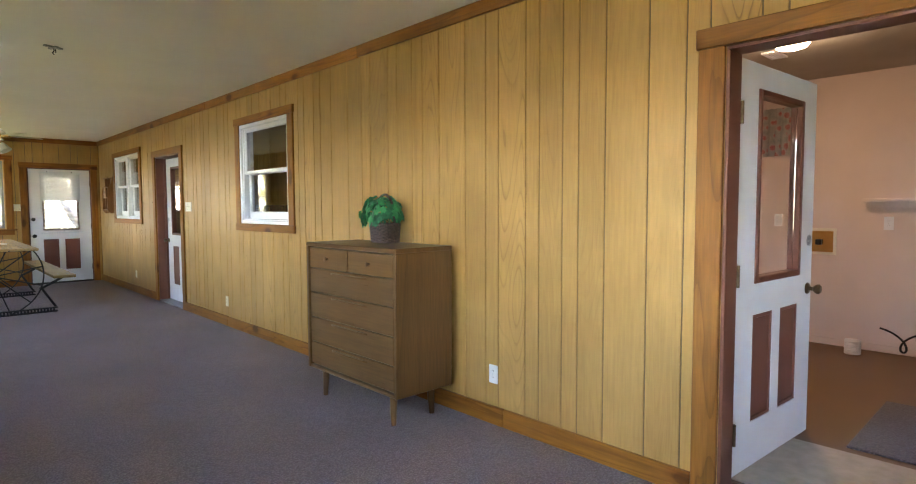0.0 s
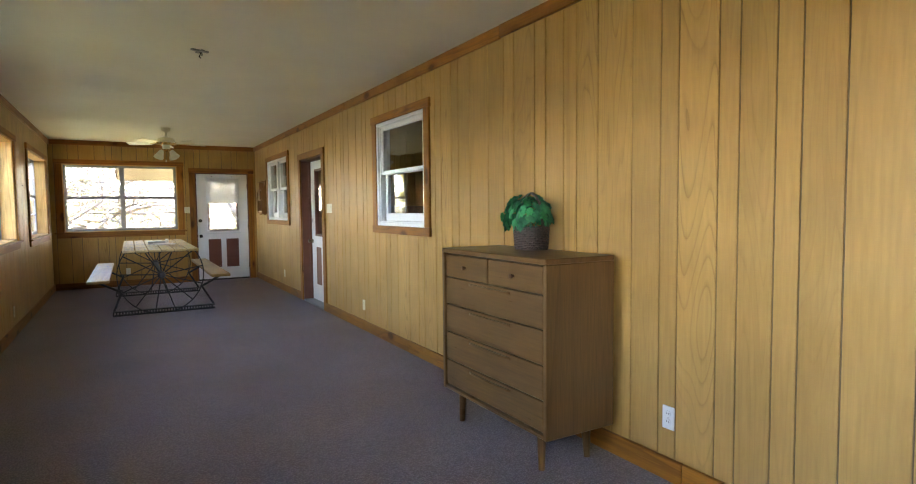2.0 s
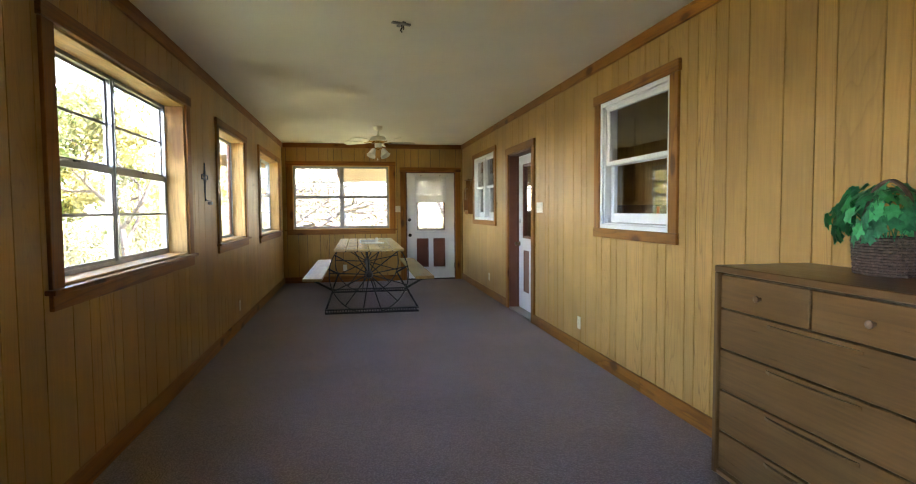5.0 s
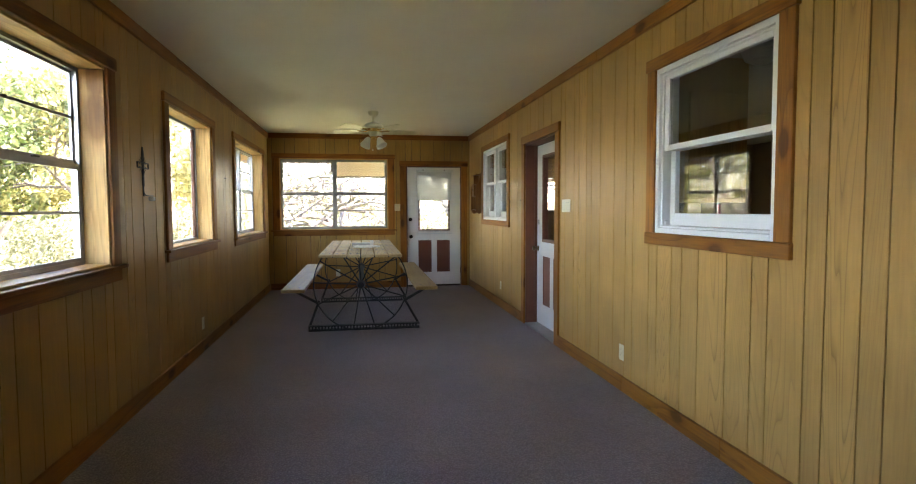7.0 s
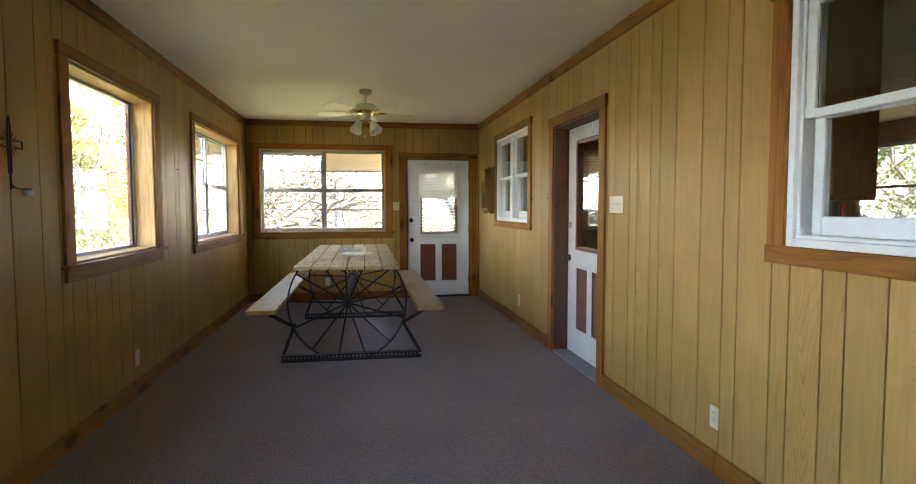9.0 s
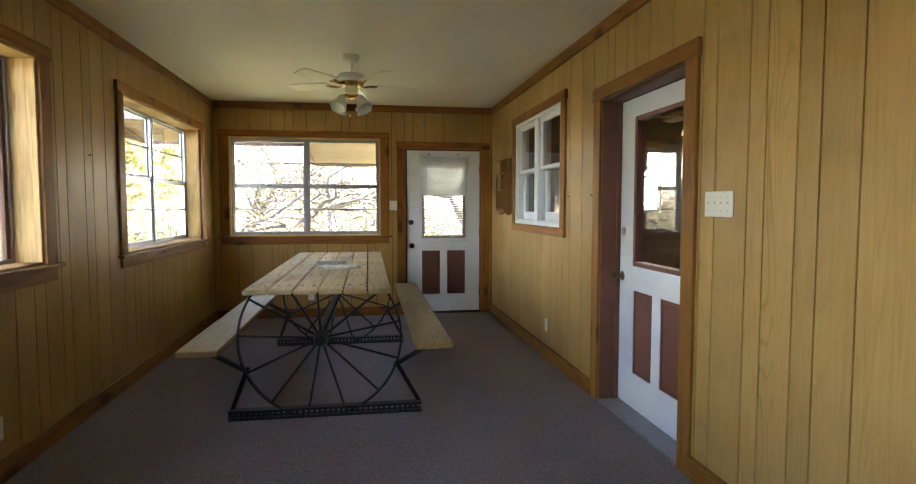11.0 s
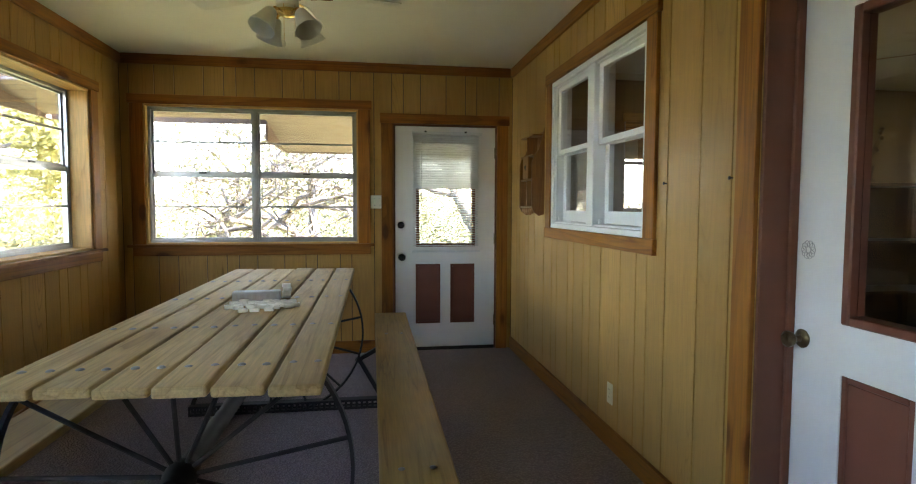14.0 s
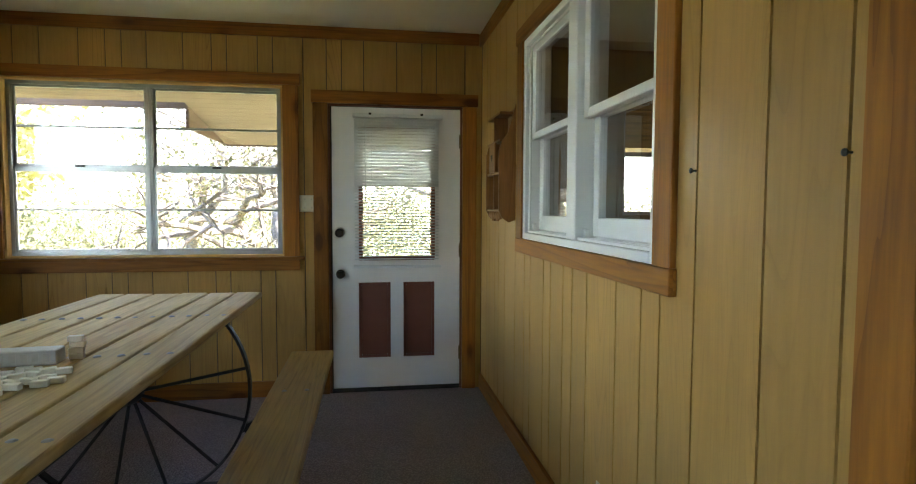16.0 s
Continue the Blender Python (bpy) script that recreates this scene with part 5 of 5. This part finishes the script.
# cloth added behind the door glass to stand in for a reflection in it
cu = thing("window_valance", (3.49, 3.5, 1.80), 90, "red and white floral valance standing in for a reflection", "curtain")
bm = bmesh.new()
prev = None
for i in range(41):
    u = i / 40
    y, x = 0.03 + 0.02 * math.sin(u * 60), -0.55 + 0.55 * u
    v0, v1 = bm.verts.new((x, y, 0)), bm.verts.new((x, y * 0.6, 0.45))
    if prev:
        bm.faces.new((prev[0], v0, v1, prev[1]))
    prev = (v0, v1)
bmesh.ops.solidify(bm, geom=bm.faces[:], thickness=0.003)
vm, vn, vl, vb = material("floral_cotton", (0.5, 0.4, 0.36), 0.9)
tc = vn.new("ShaderNodeTexCoord"); vo = vn.new("ShaderNodeTexVoronoi"); vo.inputs["Scale"].default_value = 13
vl.new(tc.outputs["Object"], vo.inputs["Vector"])
vr = ramp(vn, [(0.0, (0.42, 0.05, 0.04)), (0.3, (0.5, 0.12, 0.1)), (0.4, (0.5, 0.46, 0.40)), (0.75, (0.3, 0.33, 0.3))])
vl.new(vo.outputs["Distance"], vr.inputs[0]); vl.new(vr.outputs[0], vb.inputs["Base Color"])
part("cloth", bm, vm, cu)

# ---- outside ----
earth = mottled("dry_grass_ground", (0.16, 0.165, 0.055), (0.27, 0.24, 0.10), 0.95, 0.4, 8, 0.6, 0.05)
GZ = -1.1
tagged(part("ground", box(-600, 600, -600, 600, GZ - 0.5, GZ), earth), "dry grass ground around the house", "ground", "", "structure")
stone_base = mottled("foundation", (0.25, 0.24, 0.22), (0.32, 0.31, 0.29), 0.9, 3, 20, 0.3)
slab_wall("wall_foundation", "grey foundation under the house", stone_base, (WX - 0.12, 5.5, Y0 - 0.12, LY + 0.12, GZ, -0.1))
soffit_wood = wood("soffit_board", (0.15, 0.112, 0.108), (0.26, 0.20, 0.20), "x", 0.6, 14, 0.06, 0, 0.2)
roof_mat = mottled("roof_shingle", (0.10, 0.09, 0.08), (0.16, 0.14, 0.12), 0.9, 9, 40, 0.4)
roof = thing("house_roof", (0, 0, 0), 0, "low roof with deep board soffits round the room", "roof")
board("deck", roof_mat, WX - 0.9, 8.0, Y0 - 1.0, LY + 0.9, HZ + 0.14, HZ + 0.26, parent=roof, bevel=0.01)
for a in np.arange(0.14, 2.45, 0.12):
    z = 2.345 - 0.14 * (a - 0.14)
    x0 = WX - 1.1 if a < 1.1 else -2.35
    o = board("soffit_board", soffit_wood, x0, 6.0, 0.0, 0.117, -0.01, 0.01, parent=roof, bevel=0.002)
    o.matrix_basis = pose(0, LY + a, z, -8.0, 0, 0)
board("fascia", soffit_wood, WX - 1.1, -2.35, LY + 1.20, LY + 1.23, 2.165, 2.36, parent=roof)
board("fascia", soffit_wood, -2.38, -2.35, LY + 1.23, LY + 2.50, 2.0, 2.36, parent=roof)
board("fascia", soffit_wood, -2.35, 6.0, LY + 2.50, LY + 2.53, 1.985, 2.36, parent=roof)
board("fascia", soffit_wood, WX - 1.13, WX - 1.1, LY + 0.1, LY + 1.23, 2.165, 2.5, parent=roof)
board("deck", roof_mat, -2.38, 8.0, LY + 0.9, LY + 2.53, HZ + 0.14, HZ + 0.26, parent=roof, bevel=0.01)
for x in (-3.1, -1.9):
    v = thing("soffit_vent", (x, LY + 0.75, 2.249), 0, "slotted metal soffit vent", "vent", "soffit vents")
    for k in range(5):
        board("slot", alu, -0.25, 0.25, -0.05 + 0.022 * k, -0.037 + 0.022 * k, -0.008, 0.0, parent=v, bevel=0)

bark = mottled("grey_bark", (0.07, 0.060, 0.056), (0.15, 0.128, 0.118), 0.9, 12, 30, 0.8, 0.02)


def foliage_mat(name, a, b_):
    m, n, l, b = material(name, a, 0.6)
    g = n.new("ShaderNodeNewGeometry")
    r = ramp(n, [(0.0, a), (1.0, b_)])
    l.new(g.outputs["Random Per Island"], r.inputs[0])
    l.new(r.outputs[0], b.inputs["Base Color"])
    tr = n.new("ShaderNodeBsdfTranslucent"); l.new(r.outputs[0], tr.inputs["Color"])
    mx = n.new("ShaderNodeMixShader"); mx.inputs[0].default_value = 0.5
    l.new(b.outputs[0], mx.inputs[1]); l.new(tr.outputs[0], mx.inputs[2])
    l.new(mx.outputs[0], n["Material Output"].inputs["Surface"])
    return m


leaf_oak = foliage_mat("oak_leaves", (0.060, 0.064, 0.028), (0.13, 0.115, 0.055))
leaf_cedar = foliage_mat("cedar_leaves", (0.036, 0.062, 0.012), (0.09, 0.115, 0.028))
leaf_brush = foliage_mat("brush_leaves", (0.05, 0.062, 0.026), (0.135, 0.125, 0.065))


def leaf_cloud(verts, faces, rng, c, r, n, s):
    for _ in range(n):
        d = Vector((rng.gauss(0, 1), rng.gauss(0, 1), rng.gauss(0, 0.8)))
        d = d.normalized() * r * rng.random() ** 0.4
        p = Vector(c) + d
        u = Vector((rng.uniform(-1, 1), rng.uniform(-1, 1), rng.uniform(-1, 1))).normalized()
        w = u.orthogonal().normalized()
        z = s * rng.uniform(0.6, 1.4)
        k = len(verts)
        verts += [p - u * z, p + w * z * 0.5, p + u * z, p - w * z * 0.5]
        faces.append((k, k + 1, k + 2, k + 3))


def tree(name, at, height, seed, spread, leaves, leafsize, mat, label, trunk_r=0.16, depth=5, lean=(0, 0)):
    rng = random.Random(seed)
    t = thing(name, at, 0, label, "tree")
    limbs = bmesh.new()
    trunk = bmesh.new()
    verts, faces = [], []

    def grow(p, d, length, r, level):
        q = p + d * length
        mid = (p + q) / 2 + Vector((rng.uniform(-1, 1), rng.uniform(-1, 1), rng.uniform(-0.6, 0.8))) * length * 0.10
        bm = trunk if level == 0 else limbs
        sides = 10 if level < 2 else (6 if level < 4 else 4)
        rod(bm, p, mid, r, r * 0.88, sides, level == 0); rod(bm, mid, q, r * 0.88, r * 0.74, sides, False)
        if level >= 3 and leaves:
            leaf_cloud(verts, faces, rng, q, length * 0.75, int(leaves), leafsize)
        if level >= depth:
            return
        for k in range(3 if level < 3 else rng.choice((2, 3))):
            ax = Vector((rng.uniform(-1, 1), rng.uniform(-1, 1), rng.uniform(-0.5, 0.6) if level else rng.uniform(0.1, 0.7)))
            nd = (d * 0.75 + ax.normalized() * spread).normalized()
            grow(q if k else mid + (q - mid) * 0.6, nd, length * rng.uniform(0.62, 0.86), r * rng.uniform(0.52, 0.7), level + 1)
    grow(Vector((0, 0, 0)), Vector((lean[0], lean[1], 1)).normalized(), height * 0.30, trunk_r, 0)
    part("trunk", trunk, bark, t, "", True)
    part("limbs", limbs, bark, t, "crooked grey branches", True)
    if verts:
        me = bpy.data.meshes.new("crown")
        me.from_pydata([tuple(v) for v in verts], [], faces)
        me.materials.append(mat)
        o = new("crown", me); o.parent = t
    return t


tree("oak_tree", (-2.35, 18.8, GZ), 5.2, 4, 1.05, 3, 0.035, leaf_oak, "crooked bare-limbed oak beyond the end window", 0.14, 6, (0.15, 0))
tree("oak_tree", (-4.6, 23.5, GZ), 6.0, 9, 1.0, 6, 0.05, leaf_oak, "crooked oak with sparse leaves behind the house", 0.16, 6, (-0.2, 0))
tree("oak_tree", (1.6, 24.0, GZ), 6.5, 17, 0.95, 8, 0.05, leaf_oak, "crooked oak with sparse leaves behind the house", 0.16, 6)
tree("oak_tree", (-8.0, 9.5, GZ), 5.4, 21, 0.9, 42, 0.055, leaf_cedar, "leafy green tree beside the window wall", 0.12, 5)
tree("oak_tree", (-9.5, 14.5, GZ), 5.6, 27, 0.9, 42, 0.055, leaf_cedar, "leafy green tree beside the window wall", 0.12, 5)
tree("oak_tree", (-10.5, 19.5, GZ), 6.0, 31, 0.9, 42, 0.055, leaf_cedar, "leafy green tree beside the window wall", 0.12, 5)
tree("oak_tree", (9.6, 16.2, GZ), 5.6, 41, 0.9, 42, 0.055, leaf_cedar, "leafy green tree behind the kitchen", 0.12, 5)
tree("oak_tree", (9.5, 10.5, GZ), 5.6, 35, 0.9, 30, 0.055, leaf_cedar, "leafy green tree behind the kitchen", 0.12, 5)
leaf_spring = foliage_mat("spring_leaves", (0.19, 0.19, 0.06), (0.33, 0.31, 0.12))
tree("oak_tree", (-7.2, 16.6, GZ), 6.8, 52, 0.85, 110, 0.055, leaf_spring, "tall tree in pale spring leaf beyond the window wall", 0.09, 5, (0.05, -0.05))
rng = random.Random(8)
verts, faces = [], []
for k in range(1250):
    a = rng.uniform(-2.3, 2.3)
    d = rng.uniform(13, 26)
    x, y = -1.5 + d * math.sin(a), 12 + d * math.cos(a) * 0.95
    leaf_cloud(verts, faces, rng, (x, y, GZ + rng.uniform(0.1, 1.9 + 0.055 * d)), rng.uniform(0.8, 1.5), 150, 0.062)
me = bpy.data.meshes.new("shrubs")
me.from_pydata([tuple(v) for v in verts], [], faces)
me.materials.append(leaf_brush)
tagged(new("shrubs", me), "mixed brush and low trees round the yard", "shrubs", "", "stuff")

# ---- the planks of the panelling, last ----
for wall, cuts, side, holes in WALLS:
    for p, q in zip(cuts, cuts[1:]):
        bm = bmesh.new()
        for a, b, lo, hi in cells(p + 0.0038, q - 0.0038, 0.0, HZ, holes):
            side(bm, a, b, lo, hi, 0.0, 0.007)
        part("plank", bm, panel, wall)
